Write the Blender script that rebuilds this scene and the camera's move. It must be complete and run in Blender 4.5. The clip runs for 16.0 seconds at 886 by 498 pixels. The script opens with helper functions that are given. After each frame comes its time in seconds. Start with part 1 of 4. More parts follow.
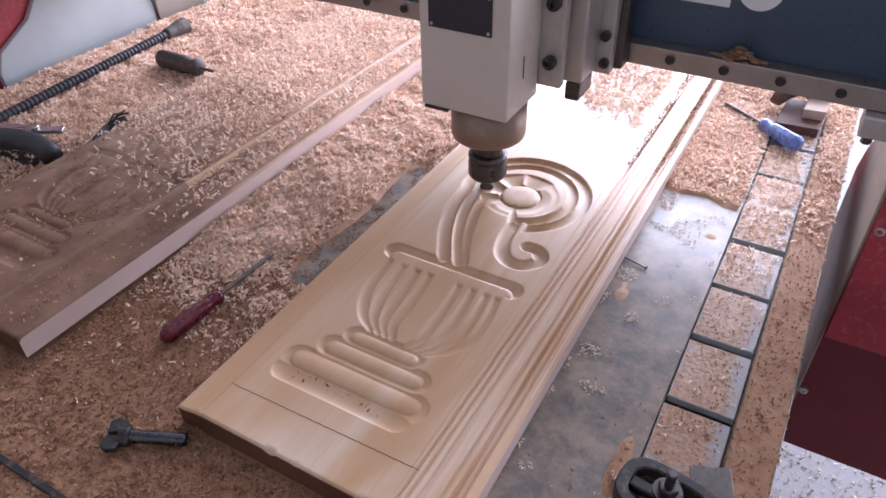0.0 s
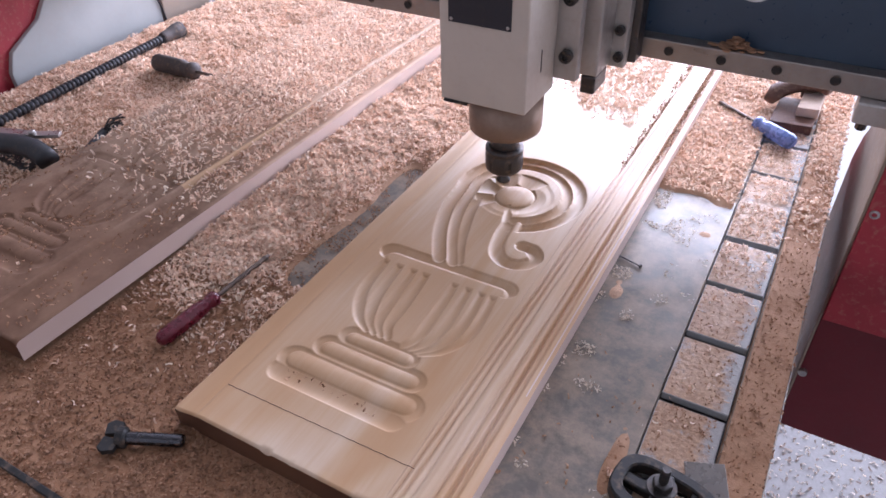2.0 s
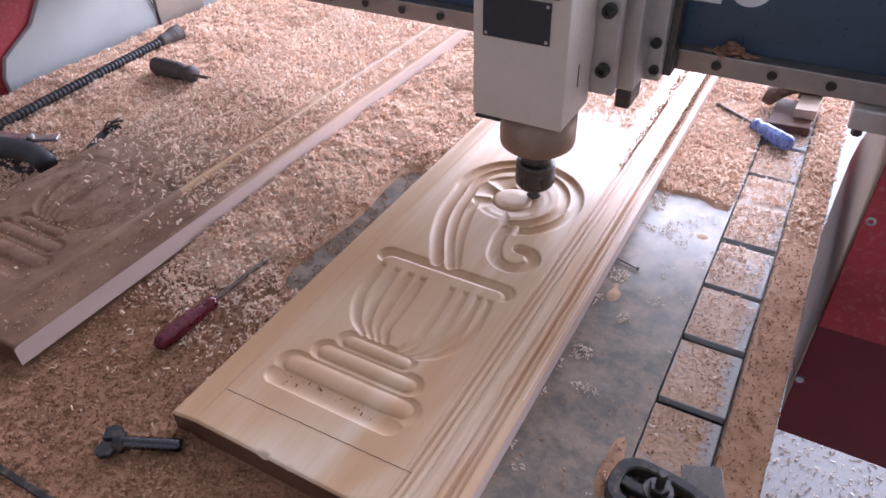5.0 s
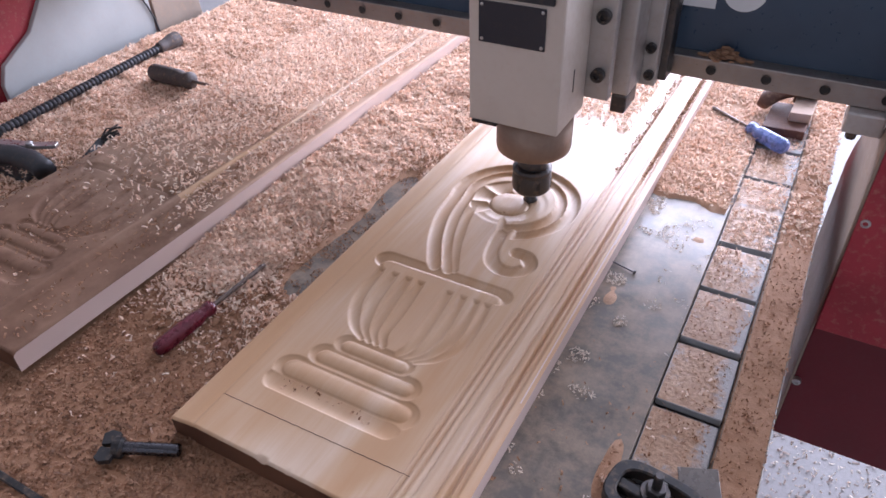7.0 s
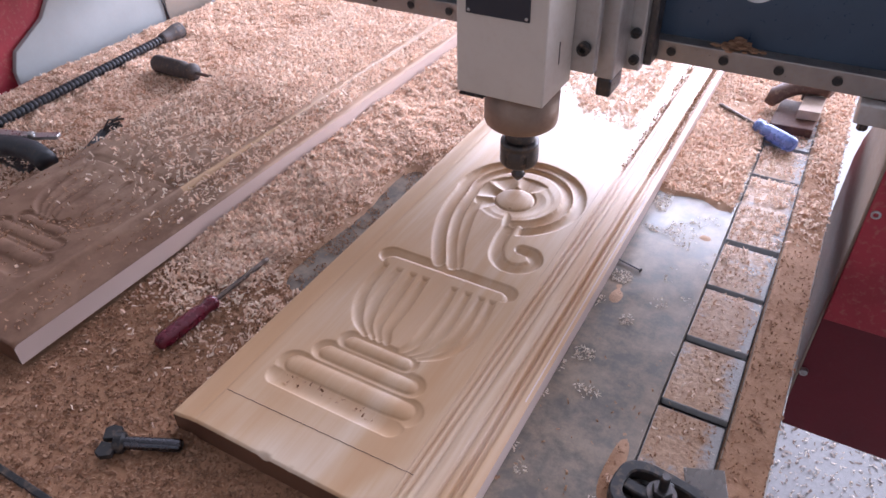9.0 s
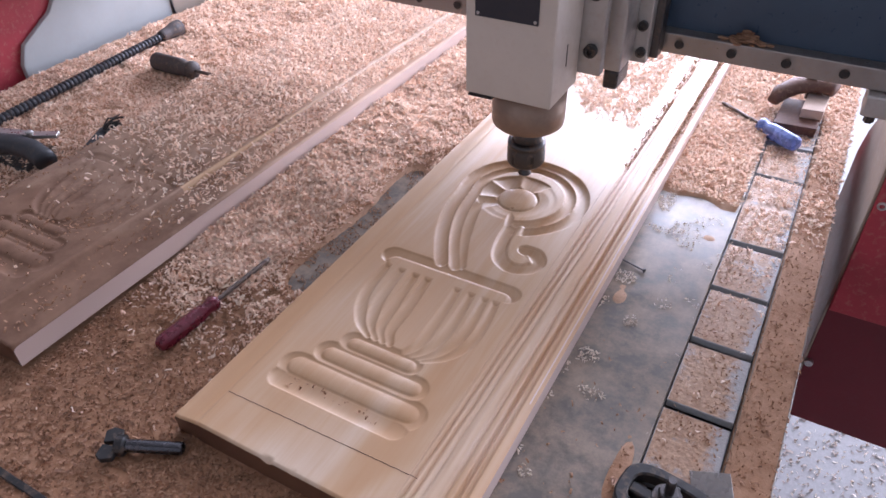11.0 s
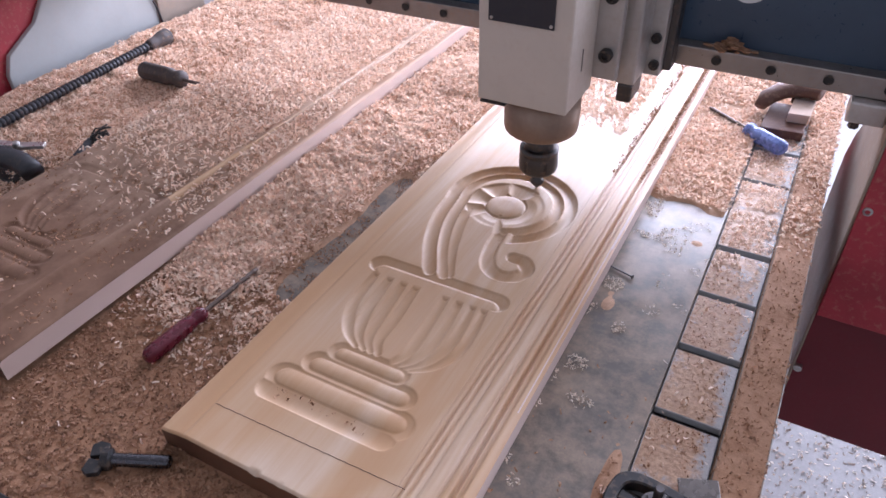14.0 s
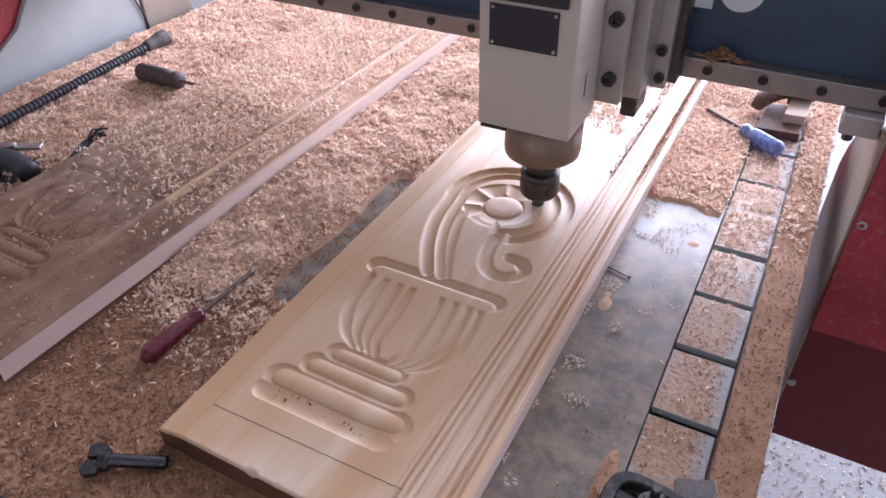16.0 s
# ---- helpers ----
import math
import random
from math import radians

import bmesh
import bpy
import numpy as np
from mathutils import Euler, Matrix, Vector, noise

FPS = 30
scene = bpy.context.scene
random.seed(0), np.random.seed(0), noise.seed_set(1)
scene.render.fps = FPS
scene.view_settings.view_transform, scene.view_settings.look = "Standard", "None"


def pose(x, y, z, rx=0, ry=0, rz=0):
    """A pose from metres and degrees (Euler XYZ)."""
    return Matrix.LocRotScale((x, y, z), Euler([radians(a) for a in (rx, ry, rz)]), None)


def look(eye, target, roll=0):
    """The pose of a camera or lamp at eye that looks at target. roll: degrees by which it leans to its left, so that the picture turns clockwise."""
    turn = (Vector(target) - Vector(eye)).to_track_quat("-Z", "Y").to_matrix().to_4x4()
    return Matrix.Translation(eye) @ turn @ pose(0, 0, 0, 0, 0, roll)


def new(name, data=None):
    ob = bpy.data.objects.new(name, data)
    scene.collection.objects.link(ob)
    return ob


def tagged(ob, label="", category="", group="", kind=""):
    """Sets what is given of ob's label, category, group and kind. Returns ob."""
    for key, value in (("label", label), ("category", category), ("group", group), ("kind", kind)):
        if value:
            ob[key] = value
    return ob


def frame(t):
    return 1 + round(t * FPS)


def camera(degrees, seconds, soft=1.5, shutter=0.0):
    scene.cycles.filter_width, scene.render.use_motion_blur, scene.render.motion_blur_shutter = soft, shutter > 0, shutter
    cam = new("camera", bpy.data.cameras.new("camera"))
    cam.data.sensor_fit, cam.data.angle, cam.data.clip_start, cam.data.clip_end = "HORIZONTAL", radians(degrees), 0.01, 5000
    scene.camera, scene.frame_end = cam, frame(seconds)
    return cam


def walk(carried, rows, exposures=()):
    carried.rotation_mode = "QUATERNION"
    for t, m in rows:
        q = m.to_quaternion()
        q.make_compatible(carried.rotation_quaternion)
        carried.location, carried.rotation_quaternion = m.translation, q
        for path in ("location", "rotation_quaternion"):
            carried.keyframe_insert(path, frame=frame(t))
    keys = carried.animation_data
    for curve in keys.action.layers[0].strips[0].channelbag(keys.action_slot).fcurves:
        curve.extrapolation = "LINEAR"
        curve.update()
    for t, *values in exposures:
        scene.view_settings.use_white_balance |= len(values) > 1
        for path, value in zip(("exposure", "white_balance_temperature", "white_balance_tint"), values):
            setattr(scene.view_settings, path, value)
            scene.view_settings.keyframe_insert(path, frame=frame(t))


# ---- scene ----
cam = camera(64.0, 16.0, soft=1.6)
PATH = [
    (0, (-0.009, 0.002, 0.573), (-0.797, 1.358, -0.668), -1.0),
    (0.5, (-0.006, -0.002, 0.574), (-0.798, 1.359, -0.659), -0.8),
    (1, (-0.003, -0.002, 0.572), (-0.796, 1.355, -0.664), -0.8),
    (1.5, (-0.003, 0.001, 0.572), (-0.79, 1.357, -0.67), -1.1),
    (2, (-0.002, 0.001, 0.573), (-0.791, 1.361, -0.663), -1.5),
    (2.5, (-0.003, 0.001, 0.573), (-0.786, 1.363, -0.665), -1.3),
    (3, (-0.002, 0.001, 0.574), (-0.789, 1.363, -0.662), -1.1),
    (3.5, (0.0, 0.003, 0.573), (-0.792, 1.36, -0.664), -1.5),
    (4, (0.0, 0.006, 0.574), (-0.787, 1.362, -0.667), -1.6),
    (6.5, (0.003, 0.001, 0.579), (-0.793, 1.367, -0.647), -1.8),
    (7, (0.004, 0.002, 0.579), (-0.787, 1.37, -0.646), -1.9),
    (7.5, (0.002, 0.0, 0.579), (-0.794, 1.365, -0.648), -1.9),
    (8, (0.0, 0.0, 0.581), (-0.802, 1.361, -0.645), -1.9),
    (8.5, (-0.003, 0.002, 0.578), (-0.798, 1.362, -0.654), -1.5),
    (9, (-0.004, 0.006, 0.576), (-0.792, 1.364, -0.662), -1.4),
    (11.5, (-0.013, 0.01, 0.576), (-0.794, 1.365, -0.67), -1.3),
    (12, (-0.013, 0.01, 0.578), (-0.792, 1.367, -0.668), -1.4),
    (12.5, (-0.009, 0.014, 0.577), (-0.783, 1.375, -0.667), -1.6),
    (13, (-0.009, 0.018, 0.578), (-0.778, 1.381, -0.667), -1.8),
    (13.5, (-0.008, 0.017, 0.579), (-0.778, 1.384, -0.662), -1.7),
    (14, (-0.007, 0.017, 0.58), (-0.778, 1.386, -0.658), -1.5),
    (14.5, (-0.006, 0.018, 0.58), (-0.778, 1.391, -0.652), -1.7),
    (15, (-0.006, 0.019, 0.58), (-0.772, 1.391, -0.658), -1.6),
    (15.5, (-0.006, 0.018, 0.579), (-0.766, 1.395, -0.657), -1.6),
    (16, (-0.006, 0.016, 0.58), (-0.772, 1.39, -0.655), -1.4),
]
walk(cam, [(t, look(eye, target, roll)) for t, eye, target, roll in PATH])

# ---- world, daylight, exposure ----
world = bpy.data.worlds.new("world")
scene.world = world
world.use_nodes = True
wt = world.node_tree
sky = wt.nodes.new("ShaderNodeTexSky")
sky.sky_type, sky.sun_disc = "NISHITA", False
sky.sun_elevation, sky.sun_rotation = radians(48), radians(20)
wt.links.new(sky.outputs[0], wt.nodes["Background"].inputs[0])
wt.nodes["Background"].inputs[1].default_value = 0.07


def area_lamp(name, place, target, size_x, size_y, watts, colour):
    lamp = bpy.data.lights.new(name, "AREA")
    lamp.shape, lamp.size, lamp.size_y = "RECTANGLE", size_x, size_y
    lamp.energy, lamp.color = watts, colour
    ob = new(name, lamp)
    ob.matrix_world = look(place, target)
    return ob


# overcast daylight through the wide opening behind the machine, through the door at the side,
# and through a window behind the camera
area_lamp("wide_window_daylight", (0.10, 5.15, 1.95), (0.10, 0.0, 1.95), 5.4, 3.1, 1100, (0.78, 0.81, 1.08))
area_lamp("side_door_daylight", (3.55, 3.95, 0.60), (0.0, 3.95, 0.60), 2.2, 2.0, 190, (0.80, 0.83, 1.06))
area_lamp("window_daylight", (1.0, -2.38, 1.0), (1.0, 1.0, 1.0), 1.5, 1.2, 1.7, (1.0, 0.90, 0.90))
scene.view_settings.exposure = 0.0


# ---- materials ----
def material(name, build, rough=0.6, metal=0.0):
    m = bpy.data.materials.new(name)
    m.use_nodes = True
    nt = m.node_tree
    bsdf = nt.nodes["Principled BSDF"]
    bsdf.inputs["Roughness"].default_value, bsdf.inputs["Metallic"].default_value = rough, metal
    build(nt, bsdf)
    return m


def coords(nt, scale=(1, 1, 1), kind="Object"):
    tc, mp = nt.nodes.new("ShaderNodeTexCoord"), nt.nodes.new("ShaderNodeMapping")
    mp.inputs["Scale"].default_value = scale
    nt.links.new(tc.outputs[kind], mp.inputs[0])
    return mp.outputs[0]


def noise_tex(nt, vec, scale, detail=4, rough=0.6, distort=0.0):
    n = nt.nodes.new("ShaderNodeTexNoise")
    n.inputs["Scale"].default_value, n.inputs["Detail"].default_value = scale, detail
    n.inputs["Roughness"].default_value, n.inputs["Distortion"].default_value = rough, distort
    nt.links.new(vec, n.inputs["Vector"])
    return n.outputs[0]


def ramp(nt, fac, *stops):
    r = nt.nodes.new("ShaderNodeValToRGB")
    el = r.color_ramp.elements
    while len(el) < len(stops):
        el.new(0.5)
    for e, (p, c) in zip(el, stops):
        e.position, e.color = p, (*c, 1)
    nt.links.new(fac, r.inputs[0])
    return r.outputs[0]


def mix(nt, fac, a, b, mode="MIX"):
    n = nt.nodes.new("ShaderNodeMix")
    n.data_type, n.blend_type = "RGBA", mode
    for sock, v in ((n.inputs[0], fac), (n.inputs[6], a), (n.inputs[7], b)):
        if isinstance(v, (int, float)):
            sock.default_value = v
        elif isinstance(v, tuple):
            sock.default_value = (*v, 1)
        else:
            nt.links.new(v, sock)
    return n.outputs[2]


def bump(nt, bsdf, height, strength=0.3, distance=0.002):
    b = nt.nodes.new("ShaderNodeBump")
    b.inputs["Strength"].default_value, b.inputs["Distance"].default_value = strength, distance
    nt.links.new(height, b.inputs["Height"])
    nt.links.new(b.outputs[0], bsdf.inputs["Normal"])


def paint(name, colour, rough=0.4, metal=0.0, dust=0.25, dust_colour=(0.5, 0.33, 0.22), scale=9.0, uneven=0.25):
    """Paint, plastic or metal with uneven tone, fine scratches in the gloss and a film of wood dust."""
    def build(nt, bsdf):
        vec = coords(nt)
        big, fine = noise_tex(nt, vec, scale), noise_tex(nt, vec, scale * 14, 6)
        tone = ramp(nt, big, (0.3, tuple(c * (1 - uneven) for c in colour)), (0.7, tuple(min(1, c * (1 + uneven)) for c in colour)))
        speck = ramp(nt, fine, (0.52, (0, 0, 0)), (0.75, (dust,) * 3))
        nt.links.new(mix(nt, speck, tone, dust_colour), bsdf.inputs["Base Color"])
        rr = ramp(nt, fine, (0.3, (max(0.05, rough - 0.1),) * 3), (0.75, (min(1, rough + 0.25),) * 3))
        nt.links.new(rr, bsdf.inputs["Roughness"])
        bump(nt, bsdf, fine, 0.12, 0.0006)
    return material(name, build, rough, metal)


def wood_build(light, dark, knot, dusty):
    def build(nt, bsdf):
        vec = coords(nt, (1.0, 0.055, 1.0))
        wide = noise_tex(nt, coords(nt, (1.0, 0.16, 1.0)), 9.0, 3, 0.5, 0.6)
        grain = noise_tex(nt, vec, 95.0, 5, 0.65, 0.4)
        fibre = noise_tex(nt, coords(nt, (1.0, 0.03, 1.0)), 420.0, 3)
        base = ramp(nt, wide, (0.37, light), (0.51, knot), (0.68, dark))
        base = mix(nt, 0.20, base, ramp(nt, grain, (0.3, dark), (0.62, light)))
        base = mix(nt, 0.07, base, ramp(nt, fibre, (0.35, dark), (0.6, light)))
        patch = noise_tex(nt, coords(nt, (1.0, 0.36, 1.0)), 8.0, 2, 0.5, 0.8)
        warm = tuple(0.85 * a + 0.15 * b for a, b in zip(dark, knot))
        base = mix(nt, ramp(nt, patch, (0.50, (0, 0, 0)), (0.66, (0.7, 0.7, 0.7))), base, warm)
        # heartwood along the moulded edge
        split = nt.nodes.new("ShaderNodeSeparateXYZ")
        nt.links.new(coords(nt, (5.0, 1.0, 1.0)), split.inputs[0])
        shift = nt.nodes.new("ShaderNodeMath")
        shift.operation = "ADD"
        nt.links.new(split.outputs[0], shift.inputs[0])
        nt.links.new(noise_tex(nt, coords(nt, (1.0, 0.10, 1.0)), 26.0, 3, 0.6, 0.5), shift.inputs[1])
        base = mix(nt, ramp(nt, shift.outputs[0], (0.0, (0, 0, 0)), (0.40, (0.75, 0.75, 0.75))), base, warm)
        # amber sapwood along the plain edge
        rim = nt.nodes.new("ShaderNodeMath")
        rim.operation = "MULTIPLY_ADD"
        nt.links.new(split.outputs[0], rim.inputs[0])
        rim.inputs[1].default_value = -0.66
        nt.links.new(ramp(nt, wide, (0.3, (0, 0, 0)), (0.7, (0.10, 0.10, 0.10))), rim.inputs[2])
        base = mix(nt, ramp(nt, rim.outputs[0], (0.91, (0, 0, 0)), (0.99, (0.65, 0.65, 0.65))), base, warm)
        if dusty:
            d = noise_tex(nt, coords(nt), 14.0, 6, 0.7)
            base = mix(nt, ramp(nt, d, (0.35, (0, 0, 0)), (0.6, (dusty,) * 3)), base, (0.46, 0.28, 0.18))
            # a thick film of shavings dust towards the far end
            film = nt.nodes.new("ShaderNodeMath")
            film.operation = "MULTIPLY_ADD"
            nt.links.new(d, film.inputs[0])
            film.inputs[1].default_value = 0.30
            nt.links.new(split.outputs[1], film.inputs[2])
            base = mix(nt, ramp(nt, film.outputs[0], (0.36, (0, 0, 0)), (0.62, (0.85,) * 3)), base, (0.60, 0.42, 0.31))
        nt.links.new(base, bsdf.inputs["Base Color"])
        bsdf.inputs["Specular IOR Level"].default_value = 0.3 if dusty else 0.52
        dull = 0.30 if dusty else 0.05
        nt.links.new(mix(nt, 0.55, ramp(nt, grain, (0.3, (0.32 + dull,) * 3), (0.7, (0.44 + dull,) * 3)), ramp(nt, wide, (0.36, (0.28 + dull,) * 3), (0.66, (0.50 + dull,) * 3))), bsdf.inputs["Roughness"])
        bump(nt, bsdf, mix(nt, 0.5, grain, fibre), 0.06, 0.0008)
    return build


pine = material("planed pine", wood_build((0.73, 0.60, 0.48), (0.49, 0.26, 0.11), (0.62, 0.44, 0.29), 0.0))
# dust-free long sides, their colour paled for the daylight from the right
lit_side = material("lit dust-free side", wood_build((0.72, 0.60, 0.54), (0.60, 0.46, 0.40), (0.66, 0.53, 0.47), 0.0))
# brown dusty pine, its colour darkened further for the dim near-left corner
shaded_dusty_pine = material("shaded dusty pine", wood_build((0.21, 0.110, 0.066), (0.11, 0.052, 0.030), (0.155, 0.078, 0.046), 0.28))
# near ends face away from the window: that shade is in this brown
shaded_end_grain = material("shaded end grain", wood_build((0.17, 0.080, 0.045), (0.09, 0.038, 0.022), (0.13, 0.058, 0.034), 0.0))


def shaving_build(light, mid, dark):
    def build(nt, bsdf):
        geo = nt.nodes.new("ShaderNodeNewGeometry")
        vary = geo.outputs["Random Per Island"]
        c = ramp(nt, vary, (0.0, dark), (0.35, mid), (0.75, light), (1.0, tuple(min(1, v * 1.1) for v in light)))
        c = mix(nt, 0.25, c, ramp(nt, noise_tex(nt, coords(nt), 7.0), (0.3, dark), (0.65, light)))
        nt.links.new(c, bsdf.inputs["Base Color"])
        glow, both = nt.nodes.new("ShaderNodeBsdfTranslucent"), nt.nodes.new("ShaderNodeMixShader")
        both.inputs[0].default_value = 0.35
        nt.links.new(c, glow.inputs[0])
        nt.links.new(bsdf.outputs[0], both.inputs[1])
        nt.links.new(glow.outputs[0], both.inputs[2])
        nt.links.new(both.outputs[0], nt.nodes["Material Output"].inputs[0])
    return build


shavings_mat = material("wood shavings", shaving_build((0.98, 0.80, 0.66), (0.92, 0.68, 0.52), (0.58, 0.33, 0.20)), 0.65)
pale_flakes = material("pale wood flakes", shaving_build((0.86, 0.77, 0.66), (0.80, 0.68, 0.56), (0.66, 0.52, 0.40)), 0.65)
fine_mat = material("fine sawdust grains", shaving_build((0.48, 0.28, 0.17), (0.36, 0.195, 0.115), (0.20, 0.10, 0.058)), 0.75)

chip_mat = material("grey brown wood chips", shaving_build((0.50, 0.42, 0.36), (0.36, 0.29, 0.24), (0.20, 0.15, 0.12)), 0.7)


def dust_build(nt, bsdf):
    vec = coords(nt)
    a, b, c = noise_tex(nt, vec, 6.0, 4), noise_tex(nt, vec, 160.0, 5, 0.7), noise_tex(nt, vec, 34.0, 4)
    # fine brown dust at the near end and along the bed's rim, paler shavings dust behind
    axes = nt.nodes.new("ShaderNodeSeparateXYZ")
    nt.links.new(vec, axes.inputs[0])
    edge = nt.nodes.new("ShaderNodeMath")
    edge.operation = "MULTIPLY_ADD"
    nt.links.new(c, edge.inputs[0])
    edge.inputs[1].default_value = 0.25
    nt.links.new(axes.outputs[1], edge.inputs[2])
    brown = ramp(nt, a, (0.34, (0.32, 0.145, 0.068)), (0.64, (0.46, 0.235, 0.122)))
    pale = ramp(nt, a, (0.34, (0.56, 0.34, 0.21)), (0.64, (0.76, 0.52, 0.37)))
    behind = mix(nt, 1.0, ramp(nt, edge.outputs[0], (0.50, (0, 0, 0)), (0.66, (1, 1, 1))), ramp(nt, axes.outputs[0], (0.0, (1, 1, 1)), (0.02, (0.25,) * 3)), "MULTIPLY")
    base = mix(nt, behind, brown, pale)
    base = mix(nt, 0.35, base, ramp(nt, b, (0.36, (0.20, 0.10, 0.055)), (0.62, (0.48, 0.29, 0.185))))
    base = mix(nt, 0.25, base, ramp(nt, c, (0.38, (0.28, 0.15, 0.085)), (0.62, (0.48, 0.30, 0.20))))
    nt.links.new(base, bsdf.inputs["Base Color"])
    bump(nt, bsdf, mix(nt, 0.4, b, c), 0.55, 0.003)


dust_mat = material("sawdust", dust_build, 0.9)


def sheet_build(nt, bsdf):
    vec = coords(nt)
    a, b = noise_tex(nt, vec, 11.0, 5, 0.7), noise_tex(nt, coords(nt, (1, 0.1, 1)), 240.0, 4)
    film = noise_tex(nt, vec, 26.0, 6, 0.75)
    base = ramp(nt, a, (0.35, (0.105, 0.088, 0.072)), (0.66, (0.165, 0.142, 0.120)))
    base = mix(nt, ramp(nt, film, (0.40, (0, 0, 0)), (0.66, (0.70, 0.70, 0.70))), base, (0.42, 0.31, 0.22))
    nt.links.new(base, bsdf.inputs["Base Color"])
    nt.links.new(ramp(nt, a, (0.3, (0.30,) * 3), (0.7, (0.5,) * 3)), bsdf.inputs["Roughness"])
    bump(nt, bsdf, b, 0.08, 0.0005)


sheet_mat = material("grey bed sheet", sheet_build, 0.4, 0.0)


def tile_build(nt, bsdf):
    vec = coords(nt)
    info = nt.nodes.new("ShaderNodeObjectInfo")
    tc = nt.nodes.new("ShaderNodeTexCoord")
    off = nt.nodes.new("ShaderNodeVectorMath")
    off.operation = "ADD"
    nt.links.new(tc.outputs["Object"], off.inputs[0])
    nt.links.new(info.outputs["Random"], off.inputs[1])
    film = noise_tex(nt, off.outputs[0], 22.0, 6, 0.75)
    speck = noise_tex(nt, off.outputs[0], 210.0, 4)
    dust = ramp(nt, speck, (0.36, (0.33, 0.175, 0.09)), (0.62, (0.52, 0.32, 0.19)))
    split = nt.nodes.new("ShaderNodeSeparateXYZ")
    nt.links.new(coords(nt, (15.0, 1.0, 1.0)), split.inputs[0])
    worn = nt.nodes.new("ShaderNodeMath")
    worn.operation = "ADD"
    nt.links.new(split.outputs[0], worn.inputs[0])
    nt.links.new(film, worn.inputs[1])
    up = nt.nodes.new("ShaderNodeSeparateXYZ")
    nt.links.new(nt.nodes.new("ShaderNodeNewGeometry").outputs["Normal"], up.inputs[0])
    lies = mix(nt, 1.0, ramp(nt, film, (0.30, (0, 0, 0)), (0.44, (0.94,) * 3)), ramp(nt, worn.outputs[0], (0.48, (1, 1, 1)), (0.66, (0.12,) * 3)), "MULTIPLY")
    lies = mix(nt, 1.0, lies, ramp(nt, up.outputs[2], (0.7, (0, 0, 0)), (0.9, (1, 1, 1))), "MULTIPLY")
    base = mix(nt, lies, (0.34, 0.34, 0.34), dust)
    nt.links.new(base, bsdf.inputs["Base Color"])
    bump(nt, bsdf, speck, 0.5, 0.002)


tile_mat = material("dusty bed tile", tile_build, 0.55)


def plaster_build(nt, bsdf):
    vec = coords(nt)
    a, b = noise_tex(nt, vec, 1.4, 5), noise_tex(nt, vec, 60.0, 4)
    nt.links.new(ramp(nt, a, (0.3, (0.24, 0.23, 0.22)), (0.7, (0.32, 0.31, 0.29))), bsdf.inputs["Base Color"])
    bump(nt, bsdf, b, 0.2, 0.002)


plaster = material("grey plaster", plaster_build, 0.85)


def concrete_build(nt, bsdf):
    vec = coords(nt)
    a, b = noise_tex(nt, vec, 3.0, 5), noise_tex(nt, vec, 120.0, 5)
    base = mix(nt, 0.4, ramp(nt, a, (0.3, (0.17, 0.165, 0.16)), (0.7, (0.23, 0.225, 0.22))), ramp(nt, b, (0.3, (0.13, 0.125, 0.12)), (0.7, (0.24, 0.235, 0.23))))
    nt.links.new(base, bsdf.inputs["Base Color"])
    bump(nt, bsdf, b, 0.3, 0.002)


concrete = material("pale floor", concrete_build, 0.6)
cream = paint("cream paint", (0.60, 0.53, 0.46), 0.42, 0.0, 0.12, uneven=0.06)
pale_grey = paint("pale grey paint", (0.36, 0.37, 0.36), 0.55, 0.0, 0.1, uneven=0.08)
tan_paint = paint("dusty tan paint", (0.28, 0.22, 0.17), 0.6, 0.0, 0.3, uneven=0.12)
grey_alu = paint("brushed aluminium", (0.50, 0.48, 0.46), 0.42, 0.75, 0.2, uneven=0.12)
steel = paint("ground steel", (0.55, 0.54, 0.53), 0.30, 0.95, 0.05, uneven=0.15)
rail_steel = paint("dusty rail steel", (0.34, 0.31, 0.29), 0.36, 0.9, 0.3, uneven=0.2)
dark_steel = paint("dark steel", (0.09, 0.085, 0.085), 0.35, 0.85, 0.25, uneven=0.3)
polished = paint("polished tool steel", (0.09, 0.09, 0.10), 0.17, 0.9, 0.08, uneven=0.2)
black_iron = paint("blackened iron", (0.022, 0.021, 0.022), 0.38, 0.2, 0.28, uneven=0.3)
bronze = paint("bronze anodised housing", (0.31, 0.225, 0.175), 0.45, 0.75, 0.1, uneven=0.12)
worn_steel = paint("worn tool steel", (0.14, 0.11, 0.095), 0.5, 0.7, 0.3, uneven=0.3)
navy = paint("navy enamel", (0.042, 0.070, 0.110), 0.34, 0.0, 0.012, uneven=0.15)
# the red enamel with less dust, darkened for shade on the lower end plate
shaded_red = paint("shaded red enamel", (0.135, 0.005, 0.013), 0.45, 0.0, 0.12, dust_colour=(0.30, 0.12, 0.10), uneven=0.12)
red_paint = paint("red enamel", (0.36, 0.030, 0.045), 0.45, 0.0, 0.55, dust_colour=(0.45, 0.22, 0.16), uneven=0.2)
black_plastic = paint("black plastic", (0.024, 0.026, 0.032), 0.42, 0.0, 0.1, uneven=0.2)
slate_label = paint("dark name plate", (0.022, 0.023, 0.032), 0.4, 0.0, 0.04, uneven=0.1)
white_print = paint("white print", (0.70, 0.72, 0.74), 0.5, 0.0, 0.05, uneven=0.05)
brown_block = paint("stained wood block", (0.10, 0.04, 0.025), 0.7, 0.0, 0.25, uneven=0.4)
dusty_block = paint("dusty pale wood", (0.55, 0.40, 0.31), 0.7, 0.0, 0.5, uneven=0.2)
